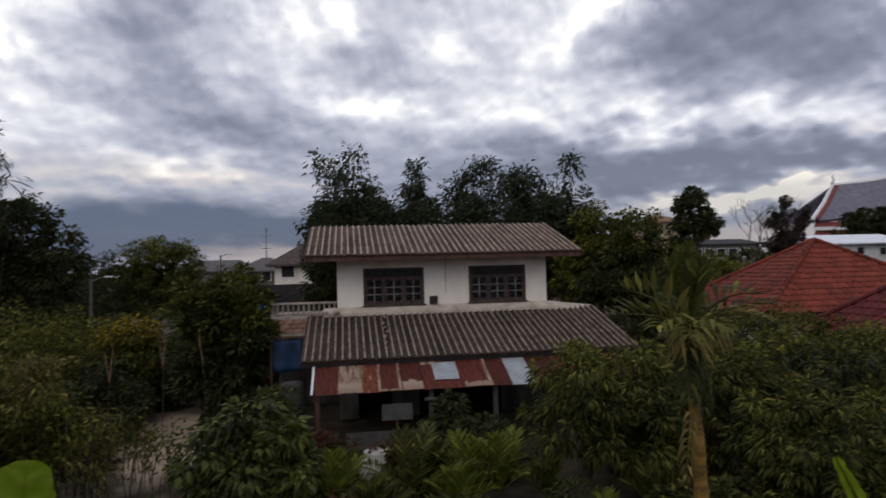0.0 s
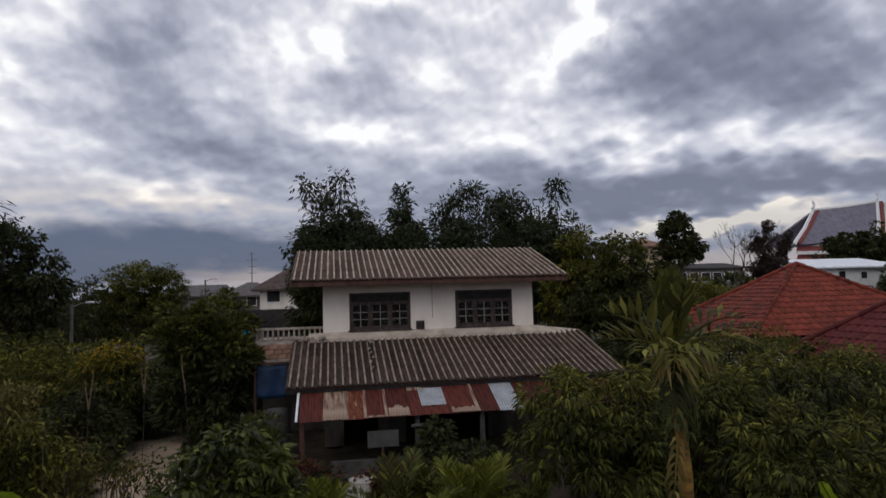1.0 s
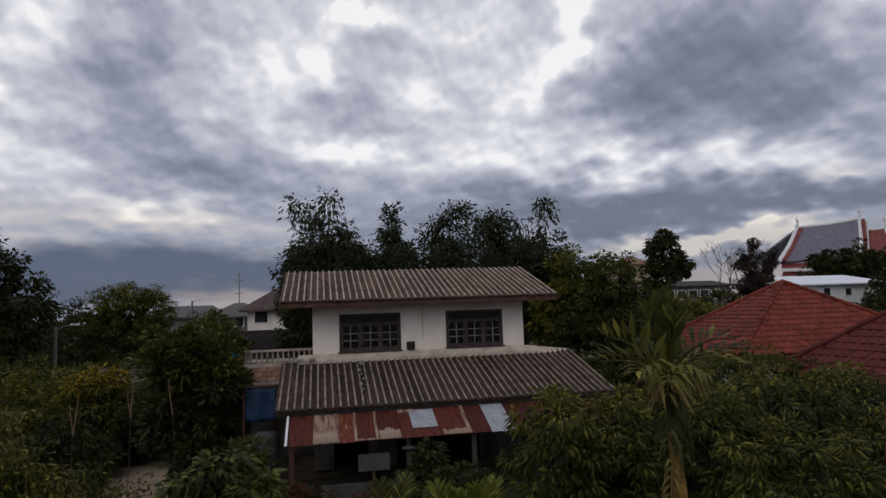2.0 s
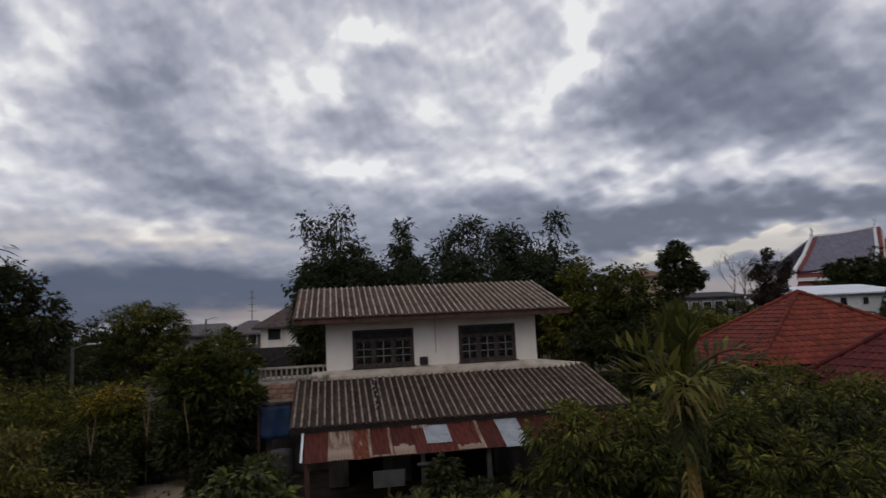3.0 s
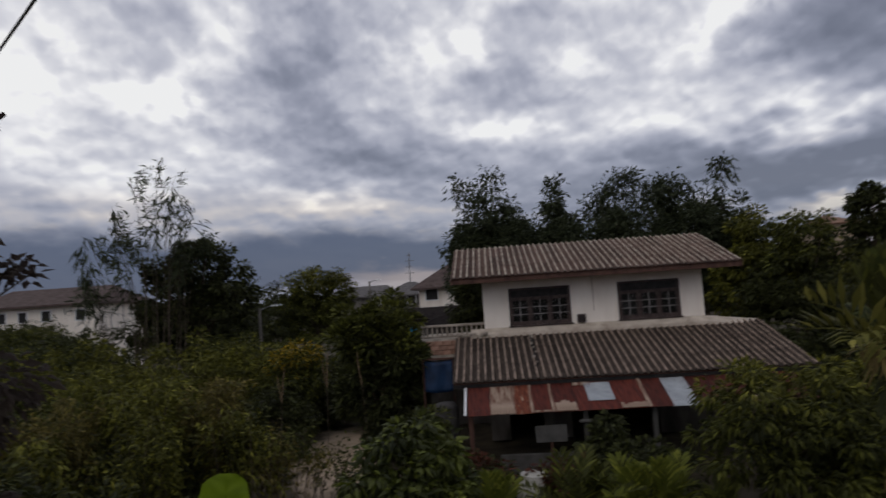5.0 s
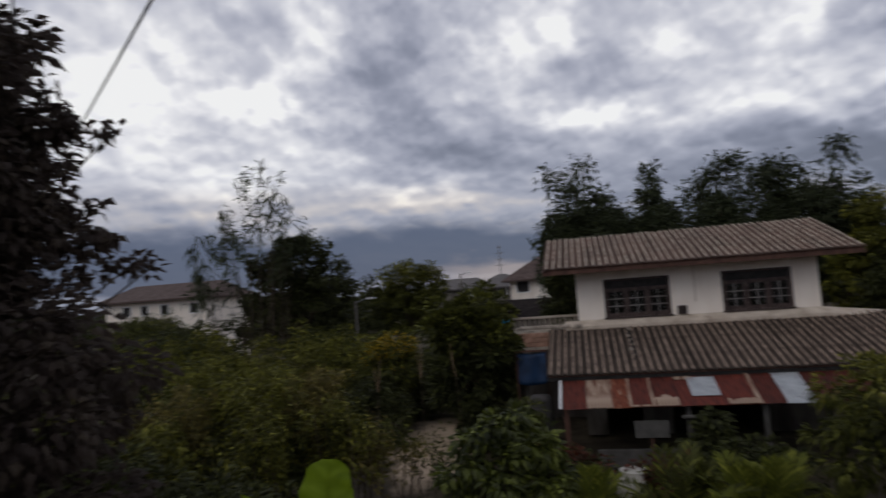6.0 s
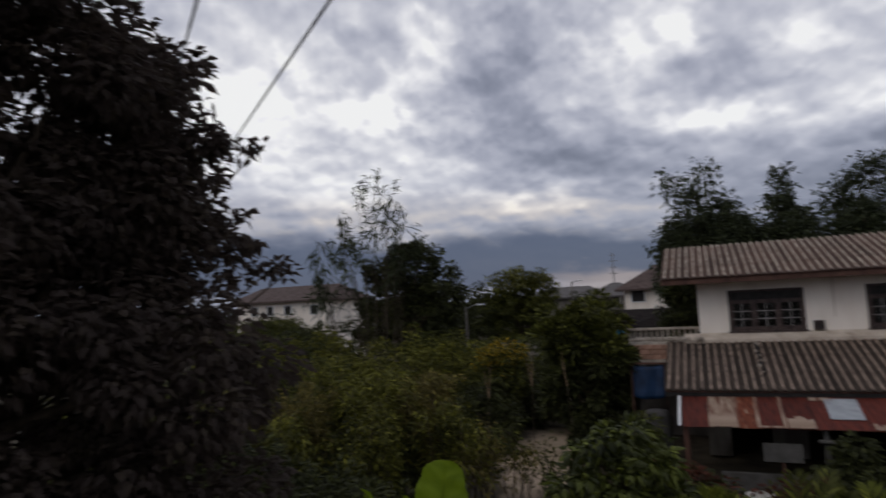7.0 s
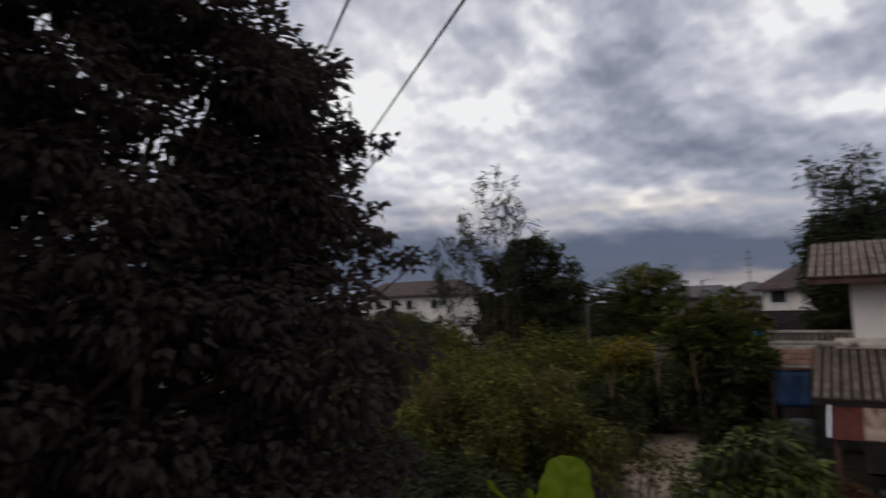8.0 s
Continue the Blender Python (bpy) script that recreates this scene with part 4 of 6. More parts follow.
sink = part("wall_lamp_hood", boxes((2.02, 2.38, 15.05, 15.165, 1.44, 1.52), bevel=0.02), M_BOARD, awning, "small grey hood on the post")

# balcony beside the upper floor
balcony = thing("balcony", "low side balcony with a pale cement balustrade", "balcony", (0, 0, 0))
part("slab", boxes((-2.45, WX0 - 0.003, 19.6, 22.6, 3.22, 3.38), bevel=0.01), M_CONCRETE, balcony)
part("rail", boxes((-2.45, WX0 - 0.003, 20.42, 20.56, 3.74, 3.82), bevel=0.01), M_CONCRETE, balcony)
part("kerb", boxes((-2.45, WX0 - 0.003, 20.42, 20.56, 3.38, 3.44), bevel=0.01), M_CONCRETE, balcony)
for i in range(13):
    x = -2.38 + i * 0.17
    part("baluster", boxes((x - 0.03, x + 0.03, 20.46, 20.52, 3.44, 3.74), bevel=0.008), M_CONCRETE, balcony)
part("pier", boxes((-2.3, -2.05, 19.75, 20.0, 0, 3.22)), M_WALL_OLD, balcony)
part("back_wall", boxes((-2.45, WX0 - 0.003, 22.45, 22.6, 0, 3.22)), M_WALL_OLD, balcony)
# broken blocks and rubble along the balcony's edge
blocks = thing("block_parapet", "uneven parapet of bare terracotta blocks", "parapet", (0, 0, 0))
bme = bpy.data.meshes.new("block")
bb = boxes((-0.13, 0.13, -0.07, 0.07, -0.07, 0.07), bevel=0.008)
bb.to_mesh(bme)
bb.free()
bme.materials.append(M_BRICK)
rr = random.Random(4)
for row in range(3):
    for i in range(4):
        shared("block", bme, pose(-2.03 + 0.27 * i + (0.14 if row % 2 else 0), 19.45 + rr.uniform(-0.01, 0.01), 2.97 + row * 0.15, 0, 0, rr.uniform(-2, 2)), blocks)
part("ledge", boxes((-2.2, -1.26, 19.30, 19.59, 2.80, 2.89), bevel=0.01), M_CONCRETE, blocks)
part("pier", boxes((-2.1, -1.9, 19.32, 19.52, 0, 2.80), bevel=0.01), M_WALL_OLD, blocks)
rubble = thing("rubble", "broken cement lumps left on the parapet and roof edge", "rubble", (0, 0, 0))
for i in range(9):
    bm = bmesh.new()
    bmesh.ops.create_icosphere(bm, subdivisions=1, radius=rr.uniform(0.05, 0.10))
    for v in bm.verts:
        v.co *= rr.uniform(0.7, 1.2)
    lump = part("lump", bm, M_CONCRETE, rubble)
    lump.matrix_basis = pose(-1.1 + i * 0.11, 19.40 + rr.uniform(-0.05, 0.08), 3.46 + rr.uniform(-0.03, 0.05), 0, 0, rr.uniform(0, 90))

# blue tarpaulin hung below the parapet
tv, tt = [], []
for i in range(13):
    for j in range(9):
        u, v = i / 12, j / 8
        tv.append((-2.14 + 0.86 * u, 18.2 - 0.12 * v + 0.035 * math.sin(9 * u + 2 * v), 2.86 - 0.92 * v - 0.05 * math.sin(math.pi * u)))
for i in range(12):
    for j in range(8):
        a = i * 9 + j
        tt += [(a, a + 1, a + 10), (a, a + 10, a + 9)]
tarp = raw_part("tarpaulin", tv, tt, M_TARP, smooth=True)
tarp.modifiers.new("thick", "SOLIDIFY").thickness = 0.006
tagged(tarp, "blue tarpaulin hung as a screen beside the house", "tarpaulin")
tpost = part("tarp_pole", boxes((-2.2, -2.15, 18.15, 18.2, 0, 2.95), (-1.27, -1.25, 18.15, 18.2, 0, 2.95), (-2.15, -1.27, 18.15, 18.19, 2.88, 2.93)), M_WOOD)
tagged(tpost, "thin dark timber frame that carries a tarpaulin", "frame")
cyan = part("plastic_bag", boxes((-2.62, -2.42, 19.0, 19.12, 3.62, 3.86), bevel=0.05), M_CYAN)
tagged(cyan, "crumpled cyan plastic bag caught on a twig", "bag")


def lathe(name, profile, mat, at, label, category, sides=24):
    v, t = [], []
    for r, z in profile:
        for k in range(sides):
            a = 2 * math.pi * k / sides
            v.append((r * math.cos(a), r * math.sin(a), z))
    for i in range(len(profile) - 1):
        for k in range(sides):
            a, b = i * sides + k, i * sides + (k + 1) % sides
            t += [(a, b, b + sides), (a, b + sides, a + sides)]
    ob = raw_part(name, v, t, mat, smooth=True)
    ob.matrix_basis = pose(*at)
    return tagged(ob, label, category)


lathe("water_jar", [(0.0, 0.0), (0.26, 0.0), (0.36, 0.18), (0.42, 0.42), (0.38, 0.66), (0.27, 0.76), (0.30, 0.80), (0.27, 0.81), (0.23, 0.74), (0.0, 0.6)], M_POT, (0.68, 13.2, 0.0), "pale glazed water jar among the palms", "jar")
lathe("water_tank", [(0.0, 0.0), (0.32, 0.0), (0.34, 0.05), (0.34, 0.9), (0.33, 1.0), (0.34, 1.1), (0.34, 1.70), (0.26, 1.84), (0.0, 1.88)], M_GREY_ROOF, (-1.42, 16.6, 0.0), "dull grey round water tank beside the house", "tank")


# ---------------------------------------------------------------- red tiled neighbour roofs
def tile_mesh(mat, w=0.33, l=0.40):
    n = 6
    x = np.linspace(0, w, n + 1)
    z = 0.028 * np.sin(np.pi * np.clip(x / w * 1.0, 0, 1)) ** 1.0
    rows = [np.stack([x, np.full_like(x, y), z + dz], axis=1) for y, dz in ((0, 0.022), (0, 0.010), (l, 0.006))]
    v = np.concatenate(rows)
    k, t = n + 1, []
    for i in range(n):
        t += [(i, i + 1, 2 * k + i + 1), (i, 2 * k + i + 1, 2 * k + i), (k + i, i + 1, i), (k + i, k + i + 1, i + 1)]
    return raw_mesh("roof_tile", v, np.array(t), mat)


def hip_house(label, cx, cy, hx, hy, ez, az, mat, budget, wall_mat=M_WALL, inset=0.8):
    """A one-storey house under a hipped roof of single tiles. The two faces towards -y and -x have pieces of their own."""
    h = thing("house", label, "house", (0, 0, 0))
    part("wall", boxes((cx - hx + inset, cx + hx - inset, cy - hy + inset, cy + hy - inset, 0, ez - 0.03)), wall_mat, h)
    corner = [(cx - hx, cy - hy, ez), (cx + hx, cy - hy, ez), (cx + hx, cy + hy, ez), (cx - hx, cy + hy, ez)]
    peak = (cx, cy, az)
    bm = bmesh.new()
    cv = [bm.verts.new((x, y, z - 0.02)) for x, y, z in corner]
    pv = bm.verts.new((cx, cy, az - 0.02))
    for i in range(4):
        bm.faces.new((cv[i], cv[(i + 1) % 4], pv))
    bm.faces.new(cv[::-1])
    roof_body = part("roof", bm, mat, h)
    part("fascia", boxes((cx - hx + 0.05, cx + hx - 0.05, cy - hy + 0.05, cy - hy + 0.08, ez - 0.20, ez - 0.03), (cx - hx + 0.05, cx - hx + 0.08, cy - hy + 0.08, cy + hy - 0.05, ez - 0.20, ez - 0.03)), M_WOOD, roof_body)
    me = tile_mesh(mat)
    rest = []
    tv = np.empty(len(me.vertices) * 3, dtype=np.float32)
    me.vertices.foreach_get("co", tv)
    tv = tv.reshape(-1, 3)
    tt = np.empty(len(me.loops), dtype=np.int32)
    me.loops.foreach_get("vertex_index", tt)
    tt = tt.reshape(-1, 3)
    r = random.Random(int(cx * 10))
    for face, (ax, half, depth) in enumerate(((0, hx, hy), (270, hy, hx), (90, hy, hx), (180, hx, hy))):
        length = math.hypot(depth, az - ez)
        tilt = math.degrees(math.atan2(az - ez, depth))
        base = pose(cx, cy, ez, 0, 0, ax) @ pose(0, -depth, 0, tilt)
        for row in range(int(length / 0.33)):
            s = row * 0.33
            reach = half * (1 - (s + 0.18) / length)
            n = int(reach * 2 / 0.33)
            for i in range(n):
                x = -n * 0.165 + i * 0.33
                m = base @ pose(x, s - 0.03, 0.012 + r.uniform(0, 0.006), -2.2 + r.uniform(-0.3, 0.3), 0, r.uniform(-0.8, 0.8))
                if face < 2 and budget > 0:
                    shared("roof_tile", me, m, roof_body)
                    budget -= 1
                else:
                    mm = np.array(m)
                    rest.append((tv @ mm[:3, :3].T + mm[:3, 3], tt))
    rest_ob = raw_part("roof_tiles", *join_arrays(rest), mat, roof_body)
    tagged(rest_ob, kind="stuff")
    for c in corner:
        a, b = Vector(c), Vector(peak)
        d = (b - a)
        count = int(d.length / 0.36)
        for i in range(count):
            p = a + d * (i / count)
            q = a + d * ((i + 1.15) / count)
            raw_part("hip_cap", *tube_arrays([tuple(p + Vector((0, 0, 0.05))), tuple(q + Vector((0, 0, 0.035)))], [0.11, 0.085], 8), mat, roof_body)
    return h


hip_house("single-storey house under a red hipped tile roof", 20.75, 23.8, 5.1, 3.6, 2.80, 5.66, M_TILE_RED, 290)
hip_house("low house wing under a crimson hipped tile roof", 18.9, 15.3, 3.3, 3.3, 2.40, 4.95, M_TILE_CRIMSON, 200)

# ---------------------------------------------------------------- far houses
def far_house(label, x0, x1, y0, y1, eave, peak, wall, roof_mat, over=0.6, windows=(), hip=0.5):
    """Walls, a hipped roof and framed windows set into the side that faces -y."""
    h = thing("house", label, "house", (0, 0, 0))
    w = part("wall", boxes((x0, x1, y0, y1, 0, eave)), wall, h)
    cx, cy, rl = (x0 + x1) / 2, (y0 + y1) / 2, max(0.1, (x1 - x0) / 2 * hip)
    bm = bmesh.new()
    c = [bm.verts.new(p) for p in ((x0 - over, y0 - over, eave), (x1 + over, y0 - over, eave), (x1 + over, y1 + over, eave), (x0 - over, y1 + over, eave))]
    d = [bm.verts.new(p) for p in ((x0 - over, y0 - over, eave - 0.18), (x1 + over, y0 - over, eave - 0.18), (x1 + over, y1 + over, eave - 0.18), (x0 - over, y1 + over, eave - 0.18))]
    a, b = bm.verts.new((cx - rl, cy, peak)), bm.verts.new((cx + rl, cy, peak))
    for f in ((c[0], c[1], b, a), (c[1], c[2], b), (c[2], c[3], a, b), (c[3], c[0], a), (d[3], d[2], d[1], d[0])):
        bm.faces.new(f)
    for i in range(4):
        bm.faces.new((d[i], d[(i + 1) % 4], c[(i + 1) % 4], c[i]))
    part("roof", bm, roof_mat, h)
    for wx, wz, ww, wh in windows:
        win = part("window", boxes((wx, wx + ww, y0 - 0.06, y0 - 0.003, wz, wz + wh)), M_DARKBOARD, h)
        part("window_frame", boxes((wx - 0.08, wx, y0 - 0.10, y0 - 0.003, wz - 0.08, wz + wh + 0.08), (wx + ww, wx + ww + 0.08, y0 - 0.10, y0 - 0.003, wz - 0.08, wz + wh + 0.08), (wx, wx + ww, y0 - 0.10, y0 - 0.003, wz + wh, wz + wh + 0.08), (wx, wx + ww, y0 - 0.10, y0 - 0.003, wz - 0.08, wz)), M_WHITE, win)
    return h


far_house("white two-storey house with a grey hipped roof", -7.0, 4.0, 62, 70, 5.6, 9.2, M_WALL, M_ROOF_BROWN_GREY, 0.8, [(-6.3, 4.35, 1.2, 1.05), (-3.3, 5.0, 0.7, 0.4)], 0.1)
far_house("distant house with a pale grey hipped roof", -12.6, -6.9, 75, 82, 5.1, 6.7, M_WALL_OLD, M_GREY_ROOF_PALE, 0.6, [(-9.9, 3.9, 1.0, 1.1), (-8.1, 3.9, 0.7, 1.1)], 0.2)
far_house("distant house with a pale grey hipped roof", -21.0, -13.3, 84, 92, 5.2, 6.7, M_WALL_OLD, M_GREY_ROOF_PALE, 0.6, [(-15.9, 3.9, 1.0, 1.1)], 0.7)
far_house("low shed with a dark roof behind the balcony", -3.2, 1.5, 29, 34, 3.45, 4.25, M_WALL_OLD, M_SHED_ROOF, 0.3, [], 0.1)
far_house("white house with a long dark roof beyond the trees", -44.5, -33.6, 50, 57, 6.15, 7.7, M_WALL, M_ROOF_BROWN_GREY, 0.7, [(-42.6, 4.75, 0.8, 0.85), (-40.6, 4.75, 0.7, 0.85), (-38.5, 4.75, 0.8, 0.85), (-35.4, 4.7, 0.8, 0.85)], 0.9)
far_house("long low shed with a dark roof before the white house", -9.5, 3.0, 48, 53, 3.0, 3.85, M_WALL_OLD, M_SHED_ROOF, 0.5, [], 0.9)
far_house("tan house with a brown gabled roof far off", 51.6, 56.4, 96, 104, 11.7, 13.3, M_TAN, M_BROWN_ROOF, 0.6, [], 0.05)
far_house("grey terrace with open galleries far off", 54.0, 68.0, 92, 100, 7.6, 8.5, M_WALL_OLD, M_GREY_ROOF, 0.5, [(56 + 2.1 * i, 5.4, 1.5, 1.4) for i in range(5)], 0.9)
far_house("white building under a pale metal roof", 61.0, 75.0, 70, 80, 6.7, 8.0, M_WHITE, M_WHITE_ROOF, 0.8, [(63.0, 5.1, 0.9, 0.9), (65.8, 4.9, 1.0, 1.2), (69.2, 5.1, 0.9, 0.9)], 0.85)

# temple hall with steep tiered roofs
temple = thing("temple", "temple hall with steep tiered grey-blue roofs edged in white and red", "temple", (-2.9, 0, 0.2))
part("wall", boxes((97.5, 140, 111, 122, 0, 9.0)), M_WHITE, temple)


def tier(low, high, skin, edge, finial):
    """One steep roof slope on each side of a rising ridge. low, high: its left and right end points, (x, y, z)."""
    (a, b), (c, d) = [[Vector(p) for p in pair] for pair in (low, high)]
    t = part("roof", slab([a, b, d, c], 0.4), skin, temple)
    part("roof", slab([b + Vector((0, 2 * (d.y - b.y), 0)), a + Vector((0, 2 * (c.y - a.y), 0)), c, d], 0.4), skin, temple)
    raw_part("ridge", *tube_arrays([c, c.lerp(d, 0.5) - Vector((0, 0, 0.25)), d], [0.45, 0.40, 0.45], 6), edge, t)
    for p, q in ((a, c), (b, d)):
        raw_part("gable_edge", *tube_arrays([p, p.lerp(q, 0.5) + Vector((0, -0.2, -0.3)), q], [0.45, 0.40, 0.36], 6), edge, t)
        raw_part("gable_band", *tube_arrays([p + Vector((1.0, -0.1, 0.1)), p.lerp(q, 0.5) + Vector((1.0, -0.3, -0.2)), q + Vector((1.0, -0.1, -0.2))], [0.5, 0.45, 0.42], 6), M_TEMPLE_RED, t)
        k = q + Vector((0, 0, 0.3))
        raw_part("finial", *tube_arrays([k, k + Vector((0.4, 0, 0.45 * finial)), k + Vector((0.05, 0, 0.75 * finial)), k + Vector((0.45, 0, finial))], [0.34, 0.26, 0.16, 0.04], 6), edge, t)
    return t


tier(((95.8, 110, 12.2), (116.0, 110, 13.2)), ((105.3, 115, 20.0), (121.5, 115, 21.9)), M_TEMPLE_ROOF, M_WHITE, 2.2)
tier(((117.2, 110, 12.0), (126.0, 110, 12.6)), ((123.2, 115, 19.4), (128.0, 115, 19.9)), M_TEMPLE_RED, M_WHITE, 2.4)
for z, out in ((11.6, 0.0), (9.9, 1.0), (8.3, 2.0)):
    part("roof", slab([(96.0 - out, 109.5 - out, z - 0.8), (140, 109.5 - out, z - 0.8), (140, 110.9, z + 0.4), (97.4, 110.9, z + 0.4)], 0.3), M_TEMPLE_RED, temple)
    part("eave_band", boxes((95.8 - out, 140, 109.2 - out, 109.5 - out, z - 1.25, z - 0.70)), M_WHITE, temple)

# antenna mast far off
mast = thing("antenna_mast", "thin lattice radio mast far off", "mast", (-15.0, 120, 0))
part("pole", boxes((-0.09, 0.09, -0.09, 0.09, 0, 13.4)), M_CABLE, mast)
for z, w in ((12.9, 0.5), (11.8, 0.9), (10.6, 0.7), (9.4, 0.9)):
    part("cross_arm", boxes((-w, w, -0.14, -0.095, z - 0.05, z + 0.05)), M_CABLE, mast)

# concrete lamp posts among the trees
def lamp_post(label, x, y, h):
    p = thing("street_lamp", label, "street lamp", (x, y, 0), "lamp posts")
    raw_part("pole", *tube_arrays([(0, 0, 0), (0, 0, h * 0.5), (0, 0, h)], [0.12, 0.10, 0.08], 8), M_WALL_OLD, p)
    raw_part("arm", *tube_arrays([(0, 0, h - 0.15), (0.5, -0.1, h + 0.05), (0.9, -0.2, h + 0.08)], [0.035, 0.03, 0.03], 6), M_CABLE, p)
    part("lamp_head", boxes((0.75, 1.15, -0.30, -0.12, h + 0.04, h + 0.14), bevel=0.03), M_WHITE, p)


lamp_post("grey concrete lamp post standing among dark trees", -13.2, 34, 4.75)
lamp_post("dark lamp post before the far roofs", -11.7, 60, 6.6)

# overhead cables


def cable(points, label):
    ob = raw_part("overhead_cable", *tube_arrays(points, [0.006] * len(points), 6), M_CABLE, smooth=True)
    return tagged(ob, label, "cable")


def strung(a, b, ext0, ext1, sag, n=40):
    a, b = np.array(a), np.array(b)
    s = np.linspace(-ext0, 1 + ext1, n)
    p = a[None] + (b - a)[None] * s[:, None]
    p[:, 2] += sag * (s - 0.5) ** 2
    return p


for near_end, far_end in (((-1.160, 0.770, 5.870), (-4.220, 3.570, 6.270)), ((-1.490, 0.540, 5.850), (-4.260, 3.170, 7.100))):
    cable(strung(near_end, far_end, 1.0, 0.02, 0.0), "grey overhead cable strung past the dark tree")
# broken lean-to roof lap: mortar lumps, black ones drawn as the crack's shaded holes
crack = thing("crack_lumps", "mortar lumps down a cracked roof lap, dark ones standing for its shaded holes", "rubble", (0, 0, 0))
rc = random.Random(12)
for i in range(24):
    bm = bmesh.new()
    bmesh.ops.create_icosphere(bm, subdivisions=1, radius=rc.uniform(0.025, 0.062))
    for v in bm.verts:
        v.co *= rc.uniform(0.6, 1.25)
    y = 19.25 - 2.5 * (i / 24) ** 1.3
    lump = part("lump", bm, M_DARKBOARD if i % 3 else M_CONCRETE, crack)
    lump.matrix_basis = pose(1.22 + rc.uniform(-0.07, 0.07), y, LZ0 + (y - LY0) * 0.2925 + 0.075, rc.uniform(0, 90), 0, rc.uniform(0, 90))

# ---------------------------------------------------------------- trees behind the house
for i, (x, y, h, sp, n, fl) in enumerate(((0.3, 32, 11.4, 1.3, 4200, 1.5), (-0.5, 31.5, 8.8, 1.3, 2600, 1.5), (1.6, 32, 9.4, 1.5, 2600, 1.5), (4.0, 32.4, 10.7, 0.9, 3400, 1.2), (6.3, 32.2, 9.8, 1.2, 2400, 1.5), (7.3, 32, 10.7, 1.5, 3800, 1.5), (9.4, 32.5, 10.7, 1.4, 3600, 1.5), (10.9, 32, 9.8, 1.2, 2400, 1.5), (12.4, 32.3, 10.9, 1.2, 3600, 1.4))):
    bamboo("tall feathery bamboo behind the house", (x, y), h, sp, 9, n, 20 + i, 0.34, 0.11, low=0.45, group="bamboo behind the house", fluff=fl)
for i, (x, z, r, h) in enumerate(((0.2, 6.0, 1.7, 2.2), (2.9, 5.6, 1.6, 2.0), (5.6, 5.2, 1.5, 1.9), (8.0, 6.2, 1.6, 2.2), (10.4, 6.4, 1.5, 2.2), (12.6, 6.0, 1.2, 2.3), (1.6, 6.3, 1.3, 1.9), (4.3, 6.3, 1.3, 1.9), (6.7, 6.4, 1.3, 2.0), (-0.9, 6.0, 1.0, 2.0))):
    tree("tree", "dense dark green tree behind the house", "tree", (x, 30.5), [(x, 30.5, z, r, 1.4, h)], 90, 0.45, 6500, 0.26, 0.10, M_LEAF_BAMBOO, 0.14, seed=30 + i, group="dark trees behind the house")
tree("tree", "dark dense tree standing behind the balcony", "tree", (-0.8, 25), [(-0.7, 25, 4.2, 0.8, 0.8, 1.2), (-0.5, 25, 2.4, 1.0, 0.8, 1.4)], 60, 0.35, 7000, 0.2, 0.09, M_LEAF_DARK, 0.08, seed=39)
tree("tree", "bushy yellow-green tree beside the house", "tree", (12.2, 27.6), [(12.3, 27.6, 6.3, 1.2, 1.3, 1.3), (11.6, 27.6, 4.4, 1.4, 1.4, 1.8), (13.0, 27.4, 5.0, 1.1, 1.2, 1.6)], 100, 0.42, 13000, 0.24, 0.11, M_LEAF_LIGHT, 0.14, seed=41)
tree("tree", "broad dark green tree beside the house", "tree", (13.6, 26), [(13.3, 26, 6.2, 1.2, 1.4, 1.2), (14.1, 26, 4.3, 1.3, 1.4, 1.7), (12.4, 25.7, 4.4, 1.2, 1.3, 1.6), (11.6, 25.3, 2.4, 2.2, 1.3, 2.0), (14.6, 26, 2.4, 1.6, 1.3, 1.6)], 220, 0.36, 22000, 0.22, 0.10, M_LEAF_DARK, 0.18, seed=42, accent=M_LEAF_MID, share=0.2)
for i, (x, y, z, r) in enumerate(((9.8, 23.0, 1.6, 1.4), (11.6, 21.5, 1.4, 1.3), (17.6, 30, 3.2, 1.9), (20.3, 34, 3.2, 2.0), (24.2, 37, 3.2, 2.2), (28.3, 39, 2.9, 2.2), (32.3, 41, 2.7, 2.2))):
    tree("bush", "leafy light green bush" if i > 1 else "dark leafy bush by the lean-to", "bush", (x, y), [(x, y, z, r, r, z * 0.65)], 60, 0.5, 8000, 0.25, 0.10, M_LEAF_LIGHT if i > 1 else M_LEAF_DARK, 0.08, seed=50 + i, group="bushes by the red roof")
tree("tree", "tall dark round-crowned tree far off", "tree", (37.2, 60), [(36.6, 60, 11.4, 1.8, 1.8, 1.7), (37.8, 60, 9.2, 1.8, 1.8, 2.0), (36.3, 60, 8.2, 1.6, 1.8, 2.0)], 70, 0.62, 9000, 0.42, 0.20, M_LEAF_DARK, 0.2, seed=61, hollow=0.3)
tree("tree", "dark pointed tree far off", "tree", (48.0, 60), [(48.2, 60, 10.8, 0.6, 0.8, 1.6), (46.4, 60, 9.6, 0.7, 0.8, 1.7), (49.7, 60, 9.2, 0.7, 0.8, 1.5), (47.2, 60, 8.0, 0.8, 0.8, 1.6), (48.0, 60, 6.4, 2.7, 1.5, 2.0)], 80, 0.5, 8000, 0.40, 0.15, M_LEAF_BLACK, 0.18, seed=62, hollow=0.2)
